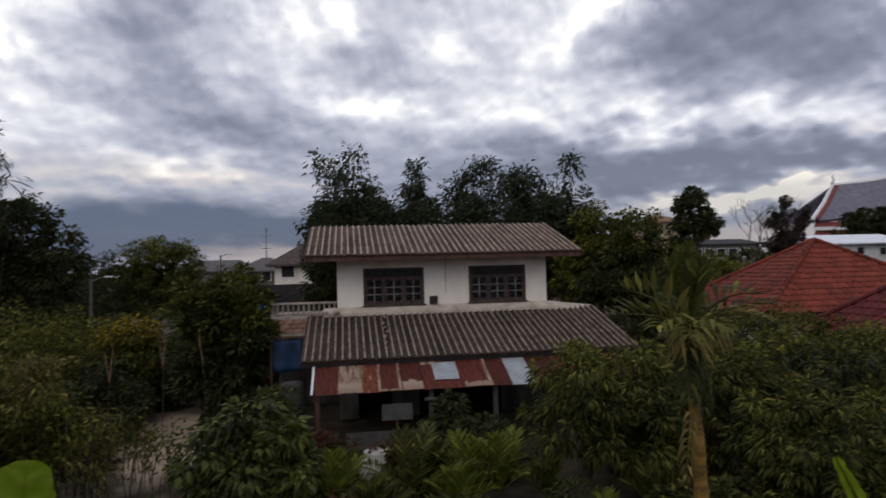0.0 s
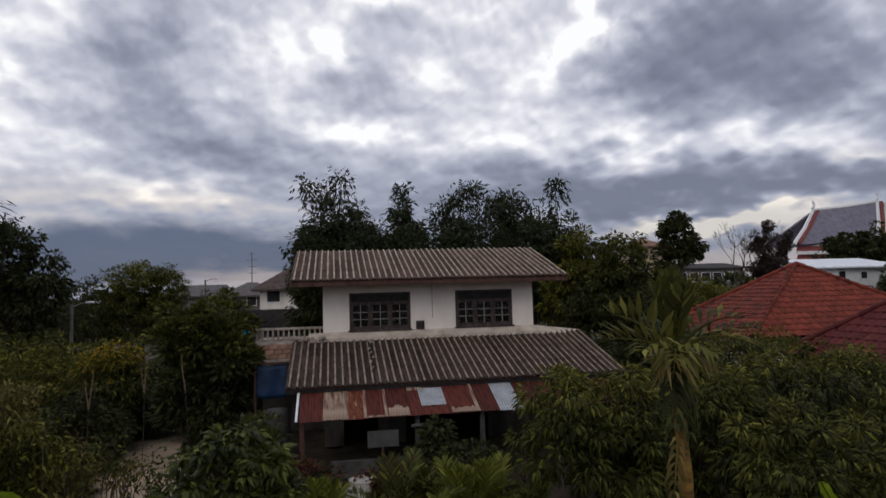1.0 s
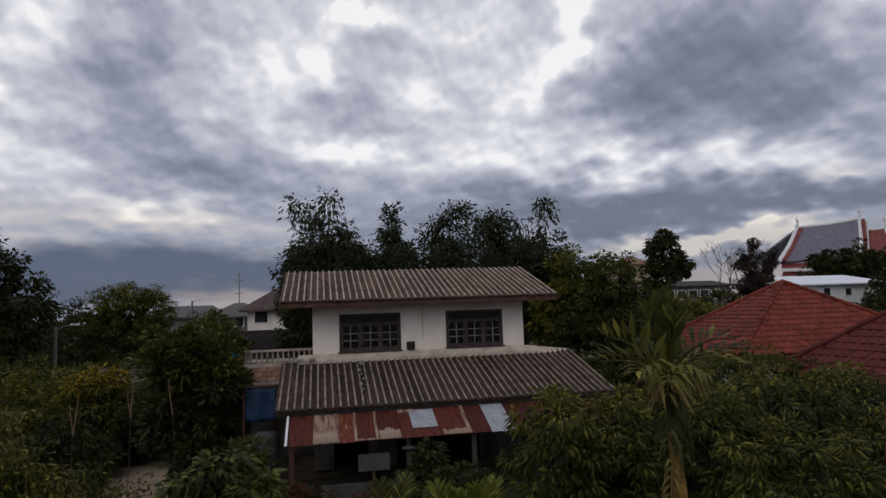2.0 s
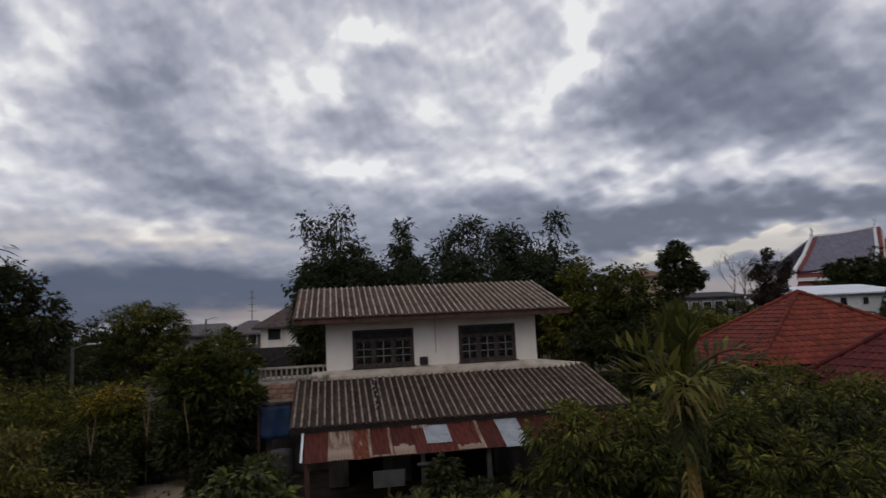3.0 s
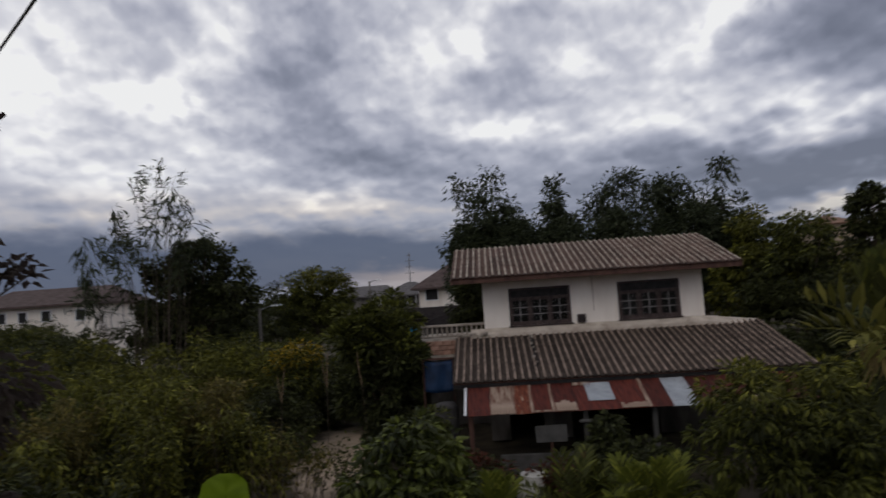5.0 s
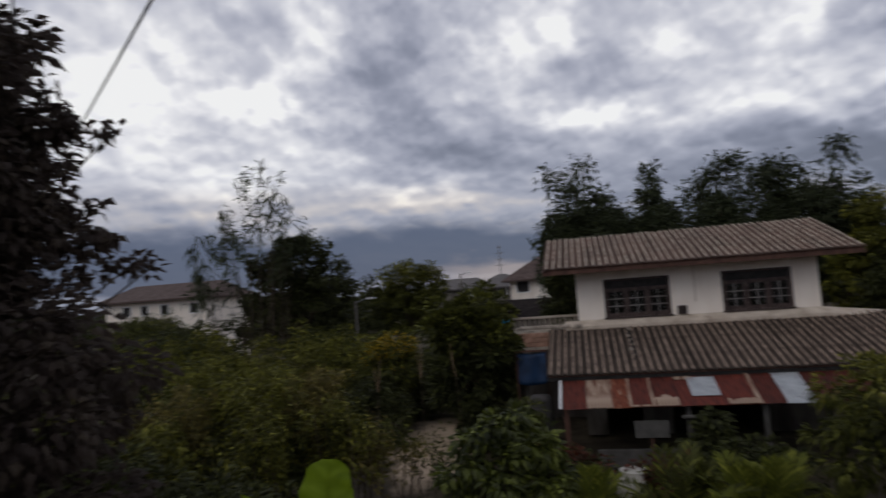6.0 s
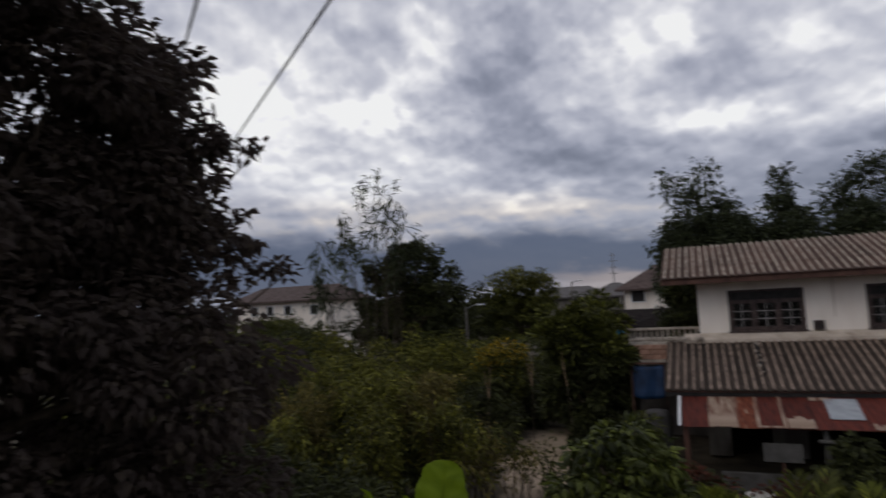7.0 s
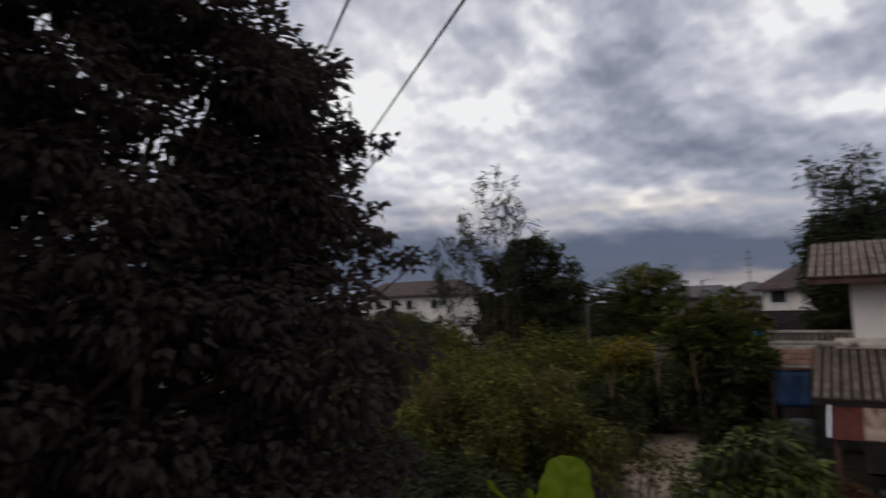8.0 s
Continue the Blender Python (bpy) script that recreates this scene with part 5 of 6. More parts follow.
for i, (x, y, z, r) in enumerate(((84.0, 90, 9.0, 2.3), (87.6, 90, 10.4, 2.9), (93.0, 90, 10.8, 3.2), (98.5, 90, 10.4, 3.2))):
    tree("tree", "dark tree in front of the temple", "tree", (x, y), [(x, y, z, r, 3, 2.9), (x, y, z - 3.8, r * 1.1, 3, 3)], 60, 1.0, 6000, 0.7, 0.34, M_LEAF_DARK, 0.3, seed=65 + i, group="trees by the temple")


def bare_tree(label, base, height, spread, seed):
    """Leafless branching tree."""
    r = np.random.default_rng(seed)
    top = thing("bare_tree", label, "tree", (base[0], base[1], 0))
    pieces = []

    def grow(p, d, ln, rad, depth):
        q = p + d * ln
        pieces.append(tube_arrays([p, (p + q) / 2 + r.normal(size=3) * ln * 0.05, q], [rad, rad * 0.85, rad * 0.65], 5))
        if depth == 0:
            return
        for k in range(3 if depth > 1 else 4):
            nd = d + r.normal(size=3) * np.array([spread, spread, 0.25])
            nd[2] = abs(nd[2]) * 0.9 + 0.25
            grow(q, nd / np.linalg.norm(nd), ln * r.uniform(0.55, 0.8), rad * 0.58, depth - 1)

    grow(np.zeros(3), np.array([0, 0, 1.0]), height * 0.36, 0.11, 5)
    raw_part("trunk", *join_arrays(pieces), M_BARK, top, smooth=True)
    return top


bare_tree("bare grey tree with thin branches far off", (45.2, 62), 11.6, 0.40, 71)
bare_tree("bare grey tree with thin branches far off", (47.4, 62), 11.0, 0.36, 74)

# ---------------------------------------------------------------- garden beyond the yard
# the lighter leaves put light from above into the crown's colour
tree("tree", "fine-leaved light green round tree", "tree", (-11.0, 38), [(-10.9, 38, 5.6, 2.2, 1.9, 1.5), (-11.0, 38, 4.0, 2.5, 2.0, 1.8)], 300, 0.34, 30000, 0.19, 0.06, M_LEAF_MID, 0.14, seed=81, accent=M_LEAF_LIGHT, share=0.25)
tree("tree", "large dark dense tree", "tree", (-14.8, 30), [(-14.8, 30, 7.2, 1.5, 1.7, 1.4), (-13.0, 30, 5.9, 1.1, 1.6, 1.4), (-16.6, 30, 6.0, 1.5, 1.8, 1.6), (-15.0, 30, 3.8, 3.0, 2.0, 2.0)], 260, 0.42, 23000, 0.25, 0.13, M_LEAF_DARK, 0.24, seed=82)
for i, (x, h, lx, n) in enumerate(((-15.6, 12.0, 0.2, 460), (-15.0, 10.3, 0.9, 420), (-16.8, 10.1, -0.9, 440), (-17.8, 8.8, -1.3, 400))):
    bamboo("sparse feathery bamboo rising over the trees", (x, 27.5), h, 1.0, 8, n, 83 + i, 0.52, 0.085, low=0.60, lean=(lx, 0), fluff=1.3, thick=0.020, group="feathery bamboo")
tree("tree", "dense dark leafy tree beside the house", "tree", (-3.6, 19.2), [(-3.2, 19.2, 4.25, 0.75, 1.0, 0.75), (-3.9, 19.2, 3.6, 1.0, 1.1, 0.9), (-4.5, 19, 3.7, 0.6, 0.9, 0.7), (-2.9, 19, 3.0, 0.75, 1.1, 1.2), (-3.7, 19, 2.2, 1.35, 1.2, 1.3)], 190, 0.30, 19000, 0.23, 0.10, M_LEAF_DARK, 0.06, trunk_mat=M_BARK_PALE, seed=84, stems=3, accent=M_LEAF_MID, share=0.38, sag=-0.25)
tree("shrub", "shrub with small yellow flowers", "shrub", (-7.2, 21), [(-7.2, 21, 2.3, 1.1, 1.1, 1.0)], 60, 0.36, 8000, 0.17, 0.07, M_LEAF_MID, 0.05, accent=M_LEAF_YELLOW, share=0.05, seed=85, stems=4)
for i, (x, y, z, r, mat) in enumerate(((-9.7, 22, 2.1, 1.8, M_LEAF_LIGHT), (-12.6, 23, 2.2, 2.0, M_LEAF_LIGHT), (-15.6, 22, 2.3, 2.1, M_LEAF_LIGHT), (-18.8, 21, 2.3, 2.2, M_LEAF_LIGHT), (-8.6, 26, 1.9, 2.0, M_LEAF_MID), (-11.7, 27.5, 2.1, 2.0, M_LEAF_MID), (-6.6, 29, 1.6, 2.0, M_LEAF_DARK), (-20.8, 26, 2.1, 2.4, M_LEAF_MID), (-9.8, 17, 1.6, 1.5, M_LEAF_LIGHT), (-12.8, 18.0, 1.8, 1.7, M_LEAF_LIGHT), (-15.5, 17.0, 1.9, 1.7, M_LEAF_LIGHT), (-24, 30, 2.3, 2.6, M_LEAF_DARK), (-3.5, 27, 1.5, 1.6, M_LEAF_DARK), (-27, 34, 2.7, 2.6, M_LEAF_MID), (-30, 38, 2.8, 2.8, M_LEAF_DARK), (-34, 42, 2.8, 2.8, M_LEAF_MID), (-22.5, 34, 2.6, 2.6, M_LEAF_DARK), (-17.5, 38, 2.6, 2.6, M_LEAF_DARK), (-6.8, 34, 2.0, 2.2, M_LEAF_DARK), (-6.9, 40, 3.0, 1.6, M_LEAF_DARK), (-13.9, 36.9, 3.7, 1.9, M_LEAF_DARK))):
    tree("bush", "leafy green garden bush", "bush", (x, y), [(x, y, z, r, r, z * 0.7), (x + 0.5, y - 0.5, z * 0.6, r * 0.9, r * 0.8, z * 0.6)], 150, 0.32, 9500, 0.18, 0.075, mat, 0.06, seed=100 + i, group="garden bushes", stems=3)
# far tree line
rngf = np.random.default_rng(9)
fa, fw = [], []
for k in range(150):
    ang = radians(-80 + 150 * k / 149 + rngf.uniform(-0.6, 0.6))
    d = rngf.uniform(95, 150)
    h = rngf.uniform(3.5, 6.6)
    c = np.array([d * math.sin(ang), d * math.cos(ang), h * 0.5])
    dd = unit(rngf.normal(size=(420, 3)))
    fa.append(c + dd * np.array([4.2, 3.0, h * 0.5]) * rngf.uniform(0.7, 1.05, 420)[:, None])
    fw.append(dd)
woods = raw_part("far_woods", *leaf_arrays(rngf, np.concatenate(fa), np.concatenate(fw), 1.3, 0.7), M_LEAF_DARK)
tagged(woods, "distant belt of dark green woods", "woods", kind="stuff")

# ---------------------------------------------------------------- garden before the house
tree("tree", "young tree with broad glossy dark leaves", "tree", (-2.0, 12), [(-1.75, 12, 2.05, 0.45, 0.5, 0.28), (-2.35, 12, 1.75, 0.5, 0.6, 0.35), (-1.15, 12, 1.55, 0.45, 0.6, 0.4), (-2.75, 12, 1.2, 0.45, 0.7, 0.4), (-0.85, 11.8, 0.95, 0.45, 0.7, 0.4), (-1.9, 11.8, 1.2, 0.7, 0.7, 0.45), (-2.5, 11.5, 0.55, 0.7, 0.7, 0.45), (-1.4, 11.5, 0.5, 0.7, 0.7, 0.4)], 120, 0.20, 2500, 0.25, 0.135, M_LEAF_GLOSS, 0.035, seed=120, rich=True, sag=0.45, hollow=0.3, limbs=50)
for i, (x, y, h, n) in enumerate(((-6.4, 13.0, 3.3, 2600), (-7.6, 12.4, 3.6, 2800), (-6.9, 11.2, 2.9, 2400), (-8.8, 11.4, 3.3, 2800), (-9.6, 13.0, 3.6, 2800), (-5.7, 12.4, 2.7, 2200), (-5.0, 13.0, 2.0, 900), (-8.0, 9.8, 2.9, 2600), (-7.2, 14.2, 3.2, 2400), (-10.2, 10.6, 3.2, 2600))):
    bamboo("thin-stemmed shrub with small olive-green leaves", (x, y), h, 0.75, 14, n, 130 + i, 0.15, 0.055, (M_LEAF_TWIG, M_LEAF_LIGHT, M_LEAF_LIGHT)[i % 3], 0.25, group="twiggy shrubs", fluff=0.5, name="shrub", category="shrub", thick=0.016)
for i, (x, y, z, r) in enumerate(((-7.2, 12.8, 1.0, 1.0), (-8.9, 12.0, 1.1, 1.1), (-7.6, 10.6, 0.9, 1.0))):
    tree("bush", "dark undergrowth between thin shrubs", "bush", (x, y), [(x, y, z, r, 0.9, z * 0.9)], 80, 0.26, 4000, 0.15, 0.06, M_LEAF_DARK, 0.03, seed=145 + i, group="undergrowth", stems=4)
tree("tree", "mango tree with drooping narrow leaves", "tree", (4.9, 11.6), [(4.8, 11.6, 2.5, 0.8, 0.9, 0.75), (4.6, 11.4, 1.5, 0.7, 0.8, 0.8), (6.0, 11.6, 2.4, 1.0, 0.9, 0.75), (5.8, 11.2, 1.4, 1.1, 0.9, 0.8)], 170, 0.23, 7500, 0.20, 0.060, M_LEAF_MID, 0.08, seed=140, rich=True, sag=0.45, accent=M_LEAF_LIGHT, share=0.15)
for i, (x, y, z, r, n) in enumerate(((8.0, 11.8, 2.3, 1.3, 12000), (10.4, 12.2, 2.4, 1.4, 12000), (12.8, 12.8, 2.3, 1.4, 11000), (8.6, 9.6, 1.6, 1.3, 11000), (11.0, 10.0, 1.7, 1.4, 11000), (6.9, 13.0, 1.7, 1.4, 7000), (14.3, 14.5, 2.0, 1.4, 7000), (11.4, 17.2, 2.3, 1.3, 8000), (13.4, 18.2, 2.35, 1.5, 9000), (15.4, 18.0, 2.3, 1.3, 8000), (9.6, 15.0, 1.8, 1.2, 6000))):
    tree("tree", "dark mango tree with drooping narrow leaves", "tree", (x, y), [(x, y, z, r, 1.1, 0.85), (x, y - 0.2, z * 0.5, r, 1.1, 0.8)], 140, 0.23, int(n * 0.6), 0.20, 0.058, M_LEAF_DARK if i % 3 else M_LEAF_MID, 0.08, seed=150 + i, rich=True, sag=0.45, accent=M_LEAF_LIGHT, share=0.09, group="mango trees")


def areca(label, base, trunk_h, seed):
    """Slim ringed trunk, a tight erect sheaf of dark fronds, a few arching ones, torn and dry ones hanging below."""
    r = np.random.default_rng(seed)
    top = thing("palm", label, "palm", (base[0], base[1], 0))
    zs = np.linspace(0, trunk_h - 0.55, 28)
    raw_part("trunk", *tube_arrays(np.stack([0.05 * np.sin(zs), 0 * zs, zs], axis=1), 0.105 - 0.010 * zs + 0.006 * np.cos(zs * 38), 12), M_PALM_TRUNK, top, smooth=True)
    x_end = 0.05 * math.sin(trunk_h - 0.55)
    raw_part("crownshaft", *tube_arrays([(x_end, 0, trunk_h - 0.56), (x_end, 0, trunk_h - 0.3), (x_end, 0, trunk_h)], [0.068, 0.090, 0.05], 12), M_LEAF_PALM_DARK, top, smooth=True)

    def frond(bearing, lift, ln, arch, leaflet, pairs, width, hang, rise, forward, skin, drop=0.05, label=""):
        a, e = radians(bearing + r.uniform(-5, 5)), radians(lift)
        v, t = join_arrays(frond_arrays(r, (x_end, 0, trunk_h - drop), (np.cos(a) * np.cos(e), np.sin(a) * np.cos(e), np.sin(e)), ln, arch, leaflet, pairs, width, hang, rise, forward))
        raw_part("frond", v, t, skin, top, label)

    for k in range(8):
        frond(45 * k + 20, 87 - 1.7 * k, 0.98 - 0.03 * k, 0.03, 0.30, 15, 0.085, 0.01, 0.2, 2.8, M_LEAF_PALM_DARK if k % 2 else M_LEAF_MID)
    for bearing, lift in ((195, 72), (330, 73), (262, 68)):
        frond(bearing, lift, 0.85, 0.08, 0.32, 10, 0.075, 0.03, 0.6, 1.3, M_LEAF_MID)
    frond(182, 44, 1.10, 0.26, 0.40, 9, 0.085, 0.04, 1.0, 0.6, M_LEAF_STRAP)
    frond(174, 24, 0.95, 0.22, 0.38, 8, 0.080, 0.12, 0.8, 0.6, M_LEAF_STRAP)
    frond(208, 30, 0.70, 0.40, 0.36, 7, 0.075, 0.40, 0.4, 0.5, M_LEAF_STRAP)
    frond(242, 22, 0.45, 0.45, 0.32, 5, 0.070, 0.60, 0.3, 0.4, M_LEAF_STRAP)
    frond(356, 46, 1.25, 0.42, 0.40, 11, 0.080, 0.20, 0.7, 0.6, M_LEAF_MID)
    frond(334, 34, 0.95, 0.42, 0.38, 9, 0.075, 0.30, 0.5, 0.6, M_LEAF_STRAP)
    frond(6, 26, 1.35, 0.26, 0.36, 11, 0.075, 0.20, 0.5, 0.5, M_LEAF_PALM_DARK)
    frond(300, 30, 0.55, 0.45, 0.34, 6, 0.070, 0.50, 0.3, 0.5, M_LEAF_STRAP)
    frond(70, 45, 1.0, 0.4, 0.36, 11, 0.07, 0.3, 0.4, 0.5, M_LEAF_PALM_DARK)
    for bearing, lift, ln, leaflet, pairs, skin, drop in ((200, 8, 0.40, 0.28, 6, M_LEAF_DRY, 0.06), (238, -15, 0.34, 0.26, 5, M_LEAF_DRY, 0.08), (318, 0, 0.40, 0.25, 5, M_LEAF_DRY, 0.06), (225, -70, 0.62, 0.18, 9, M_LEAF_DARK, 0.15), (280, -75, 0.70, 0.18, 9, M_LEAF_DARK, 0.15), (320, -70, 0.62, 0.18, 9, M_LEAF_PALM_DARK, 0.15), (195, -78, 0.70, 0.15, 8, M_LEAF_DRY, 1.0), (350, -70, 0.6, 0.2, 8, M_LEAF_DARK, 0.3)):
        frond(bearing, lift, ln, 0.25, leaflet, pairs, 0.060, 0.8, 0.1, 0.2, skin, drop, "torn dry drooping frond" if skin is M_LEAF_DRY else "old hanging frond")
    return top


areca("palm with a slim yellowish trunk and torn dry fronds", (4.36, 6.4), 4.09, 161)
YOUNG = [(-0.15, 11.6, 1.15, 8, 1), (1.20, 11.4, 1.75, 7, 0), (2.55, 11.8, 1.45, 9, 1), (3.15, 11.7, 1.50, 8, 1), (0.45, 10.8, 0.85, 7, 0), (2.10, 10.9, 0.95, 8, 1), (1.75, 12.4, 1.2, 7, 0), (3.9, 11.0, 0.9, 7, 0), (4.35, 9.0, 0.75, 7, 1), (5.7, 10.2, 0.8, 7, 0), (9.2, 9.0, 1.3, 8, 0), (10.6, 8.6, 1.4, 8, 0)]
for i, (x, y, h, n, bright) in enumerate(YOUNG):
    palm("young areca palm with arching yellow-green fronds" if bright else "young areca palm with dark green fronds", (x, y), 0.25, 0.035, n, h * 1.12, 0.36, 170 + i, mat=M_LEAF_PALM if bright else M_LEAF_MID, pairs=15, elev=(40, 84), arch=0.30, hang=0.10, group="young palms", width=0.062, rise=0.35, forward=0.8)
for i, (x, y, z, r) in enumerate(((-0.7, 13.6, 0.6, 0.8), (1.5, 13.2, 0.5, 0.8), (3.3, 13.6, 0.6, 0.8), (-3.3, 10.6, 0.4, 0.8), (-0.1, 10.0, 0.35, 0.8), (1.9, 9.8, 0.3, 0.8), (3.9, 9.6, 0.4, 0.8), (6.4, 9.2, 0.5, 0.9), (2.5, 14.6, 0.8, 0.45), (-1.7, 14.9, 0.9, 0.6))):
    tree("bush", "low leafy ground bush", "bush", (x, y), [(x, y, z, r, r, z)], 40, 0.26, 3500, 0.16, 0.07, M_LEAF_MID if i % 2 else M_LEAF_DARK, 0.03, seed=190 + i, group="low bushes", stems=4, accent=M_LEAF_RED if i in (0, 1, 4) else None, share=0.15 if i in (0, 1, 4) else 0.0)

for i, (x, y, z, r) in enumerate(((-3.3, 18.3, 0.75, 0.8), (-2.3, 18.0, 0.8, 0.7), (-6.9, 18.6, 1.1, 1.0), (-7.6, 20.6, 1.2, 1.1), (-6.5, 23.4, 1.0, 0.9), (-4.6, 23.0, 0.9, 0.9))):
    tree("bush", "dark undergrowth beside the sandy yard", "bush", (x, y), [(x, y, z, r, 0.8, z * 0.9)], 80, 0.26, 4500, 0.17, 0.07, M_LEAF_DARK, 0.03, seed=300 + i, group="undergrowth by the yard", stems=4)
for i, (x, y, z0, z1, lean) in enumerate(((-3.95, 17.75, 2.3, 3.3, -0.12), (-5.1, 17.7, 2.3, 3.3, 0.05), (-6.4, 17.3, 2.0, 3.0, 0.1))):
    stem_top = thing("sapling", "slender bare sapling with a pale brown forked stem", "tree", (x, y, 0), "bare saplings")
    fork = (lean * 0.5, 0, z0)
    raw_part("stem", *tube_arrays([(-lean, 0, 0), (0, 0.03, z0 * 0.5), fork], [0.009, 0.008, 0.008], 6), M_BARK, stem_top, smooth=True)
    raw_part("fork", *join_arrays([tube_arrays([fork, (fork[0] + lean * 0.6, 0, (z0 + z1) / 2), (fork[0] + lean, 0.05, z1)], [0.022, 0.018, 0.010], 6), tube_arrays([fork, (fork[0] - 0.08, 0.02, (z0 + z1) / 2), (fork[0] - 0.12, 0.05, z1 - 0.2)], [0.018, 0.014, 0.008], 6)]), M_STEM, stem_top, smooth=True)

# ---------------------------------------------------------------- near plants


def banana(label, base, leaves, seed):
    """Banana plant: sheathed stem and wide split blades, each with its midrib. leaves: (bearing, lift, length, width, foot height, roll)."""
    r = random.Random(seed)
    top = thing("banana_plant", label, "banana plant", (base[0], base[1], 0))
    foot_z = max(l[4] for l in leaves)
    raw_part("stem", *tube_arrays([(0, 0, 0), (0.02, 0, foot_z * 0.5), (0, 0, foot_z)], [0.12, 0.10, 0.06], 10), M_LEAF_TWIG, top, smooth=True)
    for bearing, lift, length, width, foot, roll in leaves:
        m = pose(0, 0, foot, 0, 0, bearing) @ pose(0, 0, 0, lift, 0, 0) @ pose(0, 0, 0, 0, roll, 0)
        v, t = [], []
        rows, cols = 26, 11
        for i in range(rows):
            s = i / (rows - 1)
            half = width / 2 * min(1.0, (s / 0.16) ** 0.5 if s > 0 else 0.02) * (1 if s < 0.90 else math.sqrt(max(0.0, 1 - ((s - 0.90) / 0.115) ** 2)))
            half = max(half * (1.08 - 0.5 * s ** 2.5), 0.01)
            for j in range(cols):
                u = j / (cols - 1) * 2 - 1
                wave = 0.018 * math.sin(s * 31 + 2 * u) * abs(u)
                v.append(tuple(m @ Vector((u * half + 0.01 * r.uniform(-1, 1) * abs(u), length * (0.15 + 0.85 * s), -0.28 * length * s * s * 0.35 + 0.22 * abs(u) * half + wave))))
        for i in range(rows - 1):
            for j in range(cols - 1):
                a = i * cols + j
                t += [(a, a + 1, a + cols + 1), (a, a + cols + 1, a + cols)]
        blade = raw_part("blade", v, t, M_BANANA, top, smooth=True)
        rib = [tuple(m @ Vector((0, length * (0.85 * s + 0.15 if s > 0 else 0), -0.28 * length * s * s * 0.35 - 0.008))) for s in np.linspace(0, 1, 10)]
        raw_part("midrib", *tube_arrays(rib, np.linspace(0.024, 0.005, 10), 6), M_LEAF_LIGHT, blade, smooth=True)
    return top


banana("banana plant with broad bright green blades", (-3.08, 5.75), [(0, 84, 1.35, 0.74, 1.72, 0), (86, 68, 1.05, 0.14, 1.75, 85), (80, 48, 1.5, 0.12, 1.62, 85), (-85, 36, 0.75, 0.12, 1.95, 80)], 3)
banana("banana plant with a furled green blade", (5.36, 4.75), [(60, 68, 1.0, 0.15, 1.92, 75), (-60, 40, 0.7, 0.16, 1.7, 60)], 4)
BRANCH_ENDS = [(-3.31, 3.04, 6.20), (-3.48, 2.67, 6.72), (-3.45, 2.68, 6.44), (-3.48, 2.85, 6.31), (-3.47, 3.06, 5.66), (-3.47, 3.22, 5.46), (-3.29, 3.38, 5.22), (-3.49, 2.83, 5.93), (-3.69, 2.60, 6.81), (-3.81, 2.43, 6.59), (-3.34, 3.31, 5.29)]
NEAR = [(-5.4, 0.9, 4.7, 2.5, 2.4, 1.4), (-5, 1.6, 3.4, 2.2, 2, 1.3), (-4.25, 1.95, 5, 1.05, 1.2, 0.7), (-5.2, 1.1, 6.25, 2.1, 2, 1.1), (-5.2, 1.1, 7.5, 2, 1.9, 1.1), (-5.4, 0.9, 8.8, 1.7, 1.7, 1.1), (-4, 2.35, 4.5, 1, 1, 0.8), (-4, 2.45, 3.2, 1.05, 1.05, 1), (-5.8, -0.4, 5.2, 1.9, 1.8, 2.2), (-5.8, -0.6, 7.8, 1.7, 1.7, 1.6), (-5.2, 1.4, 1.8, 2, 1.9, 1.2)]
NEAR_EDGE = [(-4.28, 2.60, 6.77, 0.5, 0.5, 0.4), (-4.24, 2.80, 6.47, 0.5, 0.5, 0.4), (-4.27, 2.92, 6.06, 0.5, 0.5, 0.4), (-4.30, 2.98, 5.73, 0.45, 0.45, 0.4), (-4.26, 3.10, 5.26, 0.45, 0.45, 0.4), (-4.53, 2.88, 5.68, 0.5, 0.5, 0.4), (-3.72, 2.62, 6.2, 0.24, 0.24, 0.12), (-3.84, 2.68, 5.62, 0.14, 0.14, 0.06), (-5.6, 0.6, 6.2, 1.2, 1.2, 0.8), (-4.35, 2, 5.75, 0.6, 0.6, 0.45), (-3.8, 2.11, 5.87, 0.45, 0.45, 0.36), (-4.02, 2.03, 6.83, 0.45, 0.45, 0.36), (-3.88, 2.22, 5.87, 0.4, 0.4, 0.32), (-3.73, 2.26, 5.58, 0.4, 0.4, 0.32), (-4.01, 2.05, 5.75, 0.4, 0.4, 0.32)]
tree("tree", "large near tree with dense almost black foliage and reddish young leaves", "tree", (-5.6, 0.9), NEAR + NEAR_EDGE, 1060, 0.28, 155000, 0.090, 0.064, M_LEAF_BLACK, 0.16, seed=200, rich=True, sag=0.5, accent=M_LEAF_RED, share=0.12, limbs=70, hollow=0.40, sprays=BRANCH_ENDS)
for i, (x, y, z, r) in enumerate(((-7.8, 7.4, 1.7, 1.5), (-10.2, 8.6, 2.1, 1.9), (-12.6, 10.6, 2.2, 2.0), (-11.2, 13.2, 2.1, 1.8), (-14.0, 14.4, 2.1, 2.0), (-17, 12.6, 2.4, 2.4), (-6.3, 8.4, 1.3, 1.1))):
    tree("bush", "dim leafy bush under the near tree", "bush", (x, y), [(x, y, z, r, r, z * 0.6), (x, y, z * 0.5, r, r, z * 0.5)], 150, 0.32, 9500, 0.15, 0.065, M_LEAF_MID if i % 2 else M_LEAF_DARK, 0.05, seed=210 + i, group="bushes under the near tree", stems=4)
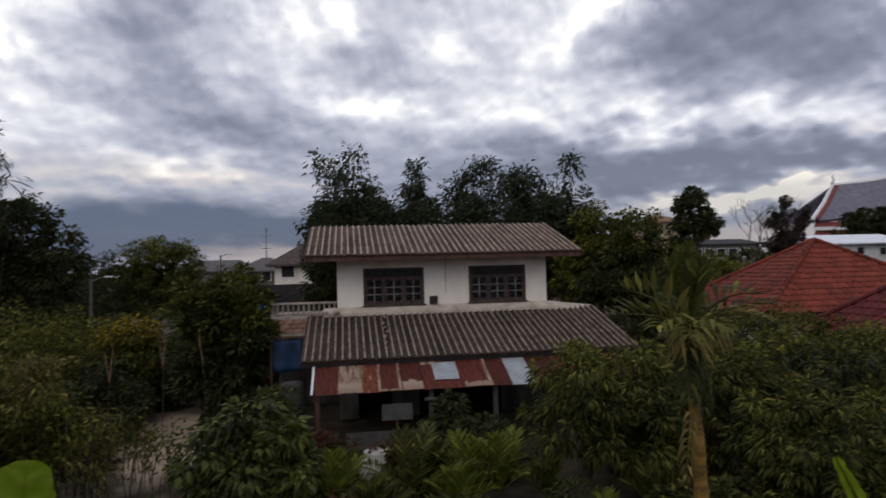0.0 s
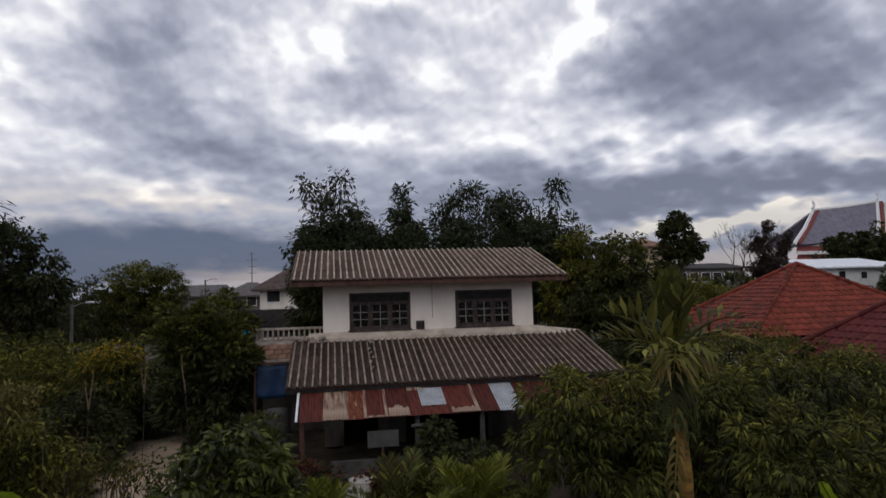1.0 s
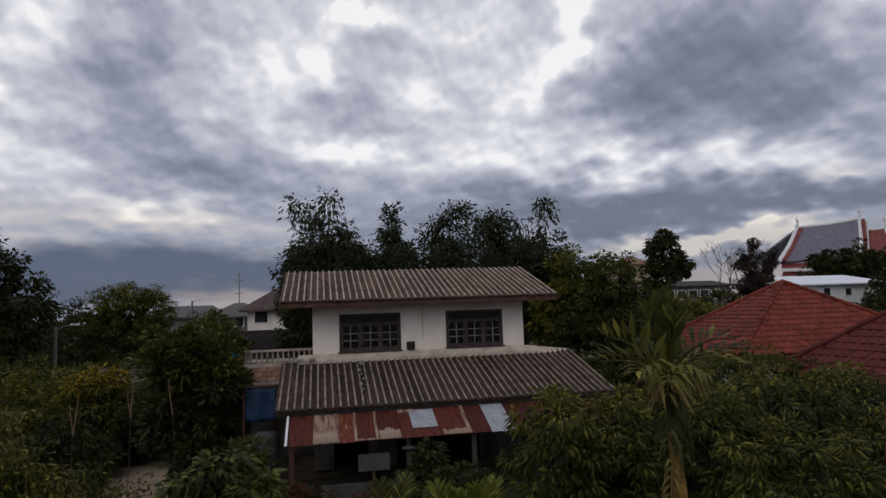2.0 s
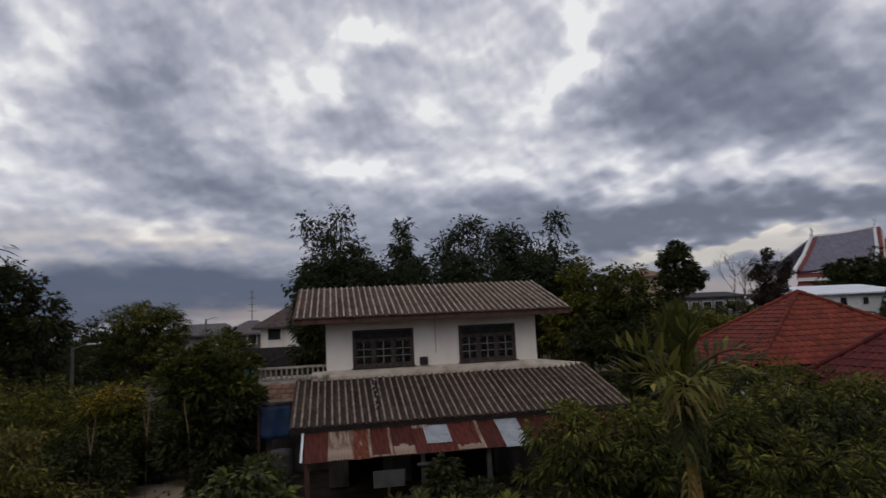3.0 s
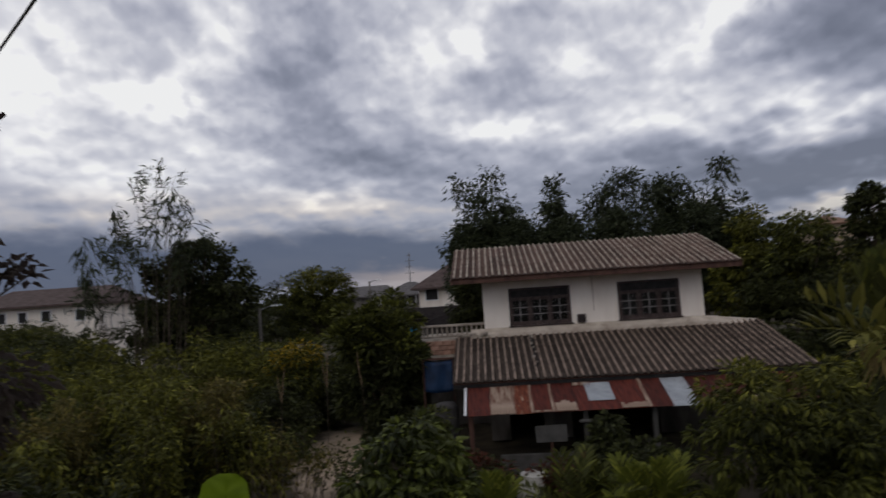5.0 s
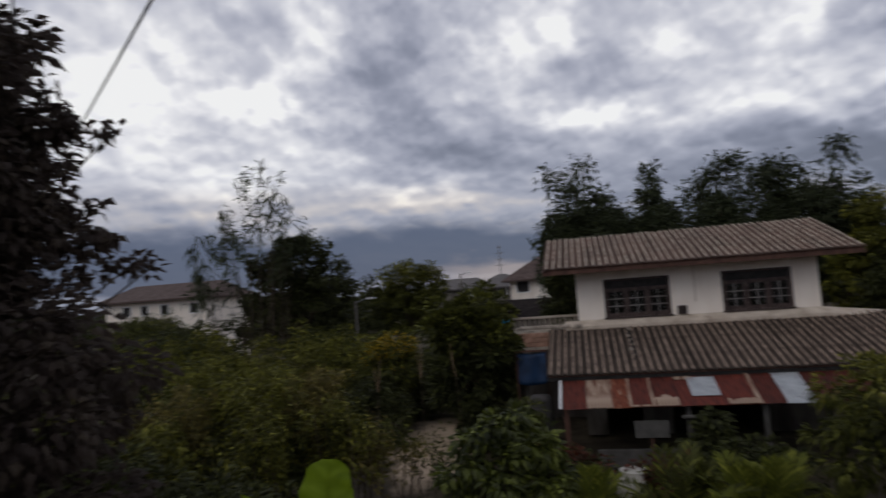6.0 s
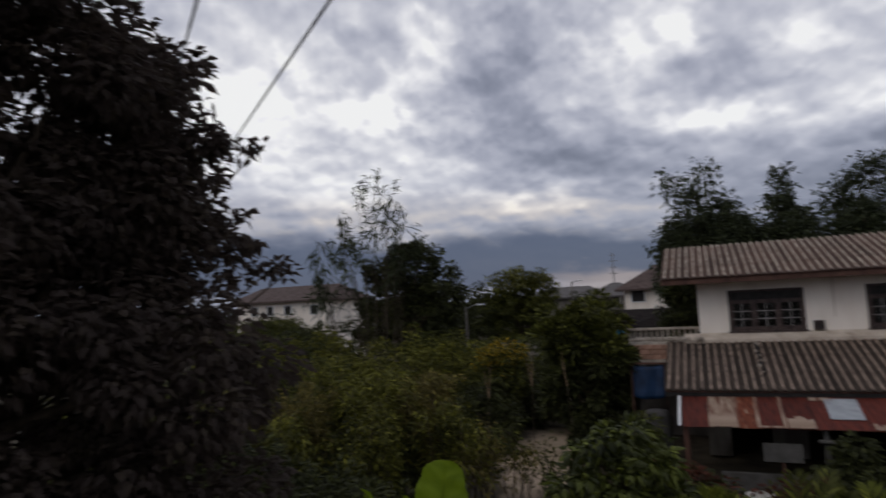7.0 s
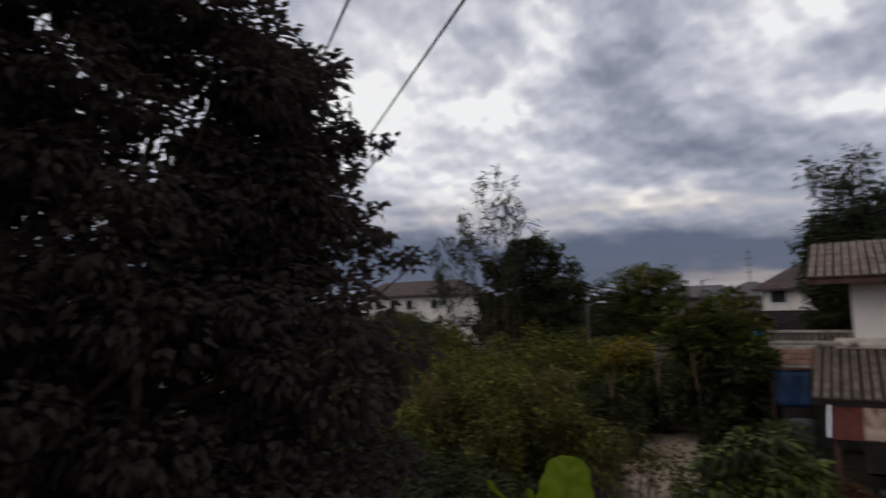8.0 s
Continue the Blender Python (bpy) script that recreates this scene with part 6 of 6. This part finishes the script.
palm("near palm with long dark drooping fronds", (-3.75, -1.9), 5.45, 0.10, 12, 1.5, 0.42, 230, mat=M_LEAF_BLACK, pairs=30, elev=(15, 70), arch=0.75, hang=0.8)
for i, (x, y, z) in enumerate(((-4.6, 0.2, 2.6), (-5.0, 2.9, 2.3))):
    tree("shrub", "pale dry twiggy shrub under the near tree", "shrub", (x, y), [(x, y, z, 0.7, 0.7, 0.7)], 50, 0.2, 2200, 0.10, 0.03, M_LEAF_TWIG, 0.02, seed=240 + i, group="dry shrubs", stems=5, limbs=30)
tree("tree", "dark tree beside the white building", "tree", (69.5, 64), [(69.3, 64, 5.3, 2.4, 2.5, 2.0), (73.5, 64, 6.0, 3.2, 2.5, 2.6), (65.0, 63, 3.6, 2.6, 2.0, 1.4)], 60, 0.9, 6000, 0.55, 0.28, M_LEAF_DARK, 0.3, seed=260)
for i, (x, y, z, r) in enumerate(((-29.5, 37, 2.75, 2.4), (-33, 41, 2.85, 2.6), (-26.0, 33, 2.95, 2.4), (-37, 44, 3.05, 2.8))):
    tree("bush", "tall green hedge bush before the far house", "bush", (x, y), [(x, y, z, r, r, z * 0.5), (x, y, z * 0.5, r, r, z * 0.5)], 120, 0.4, 8000, 0.24, 0.10, M_LEAF_MID, 0.08, seed=270 + i, group="hedge bushes")
for i, (x, y, h) in enumerate(((-4.6, 14.4, 1.5), (-3.9, 13.8, 1.3), (-5.2, 15.2, 1.7))):
    bamboo("bare thin twiggy shrub over the sand", (x, y), h, 0.7, 9, 260, 280 + i, 0.12, 0.06, M_LEAF_MID, 0.4, name="shrub", category="shrub", thick=0.013, fluff=0.35)
tree("tree", "dim leafy tree under the feathery bamboo", "tree", (-19.0, 25), [(-18.6, 25, 2.2, 2.0, 1.8, 1.8), (-21, 25, 2.0, 2.0, 1.8, 1.6)], 150, 0.4, 11000, 0.22, 0.10, M_LEAF_DARK, 0.12, seed=285)
for i, (x, y, z, r) in enumerate(((-3.5, 0.5, 2.1, 0.8), (-3.9, 2.6, 2.2, 0.9), (-4.6, 4.2, 2.2, 1.0))):
    tree("bush", "dim leafy bush under the near tree", "bush", (x, y), [(x, y, z, r, r, 0.8), (x, y, z * 0.5, r, r, 0.8)], 120, 0.2, 7000, 0.11, 0.05, M_LEAF_DARK, 0.04, seed=290 + i, group="bushes under the near tree", stems=4)
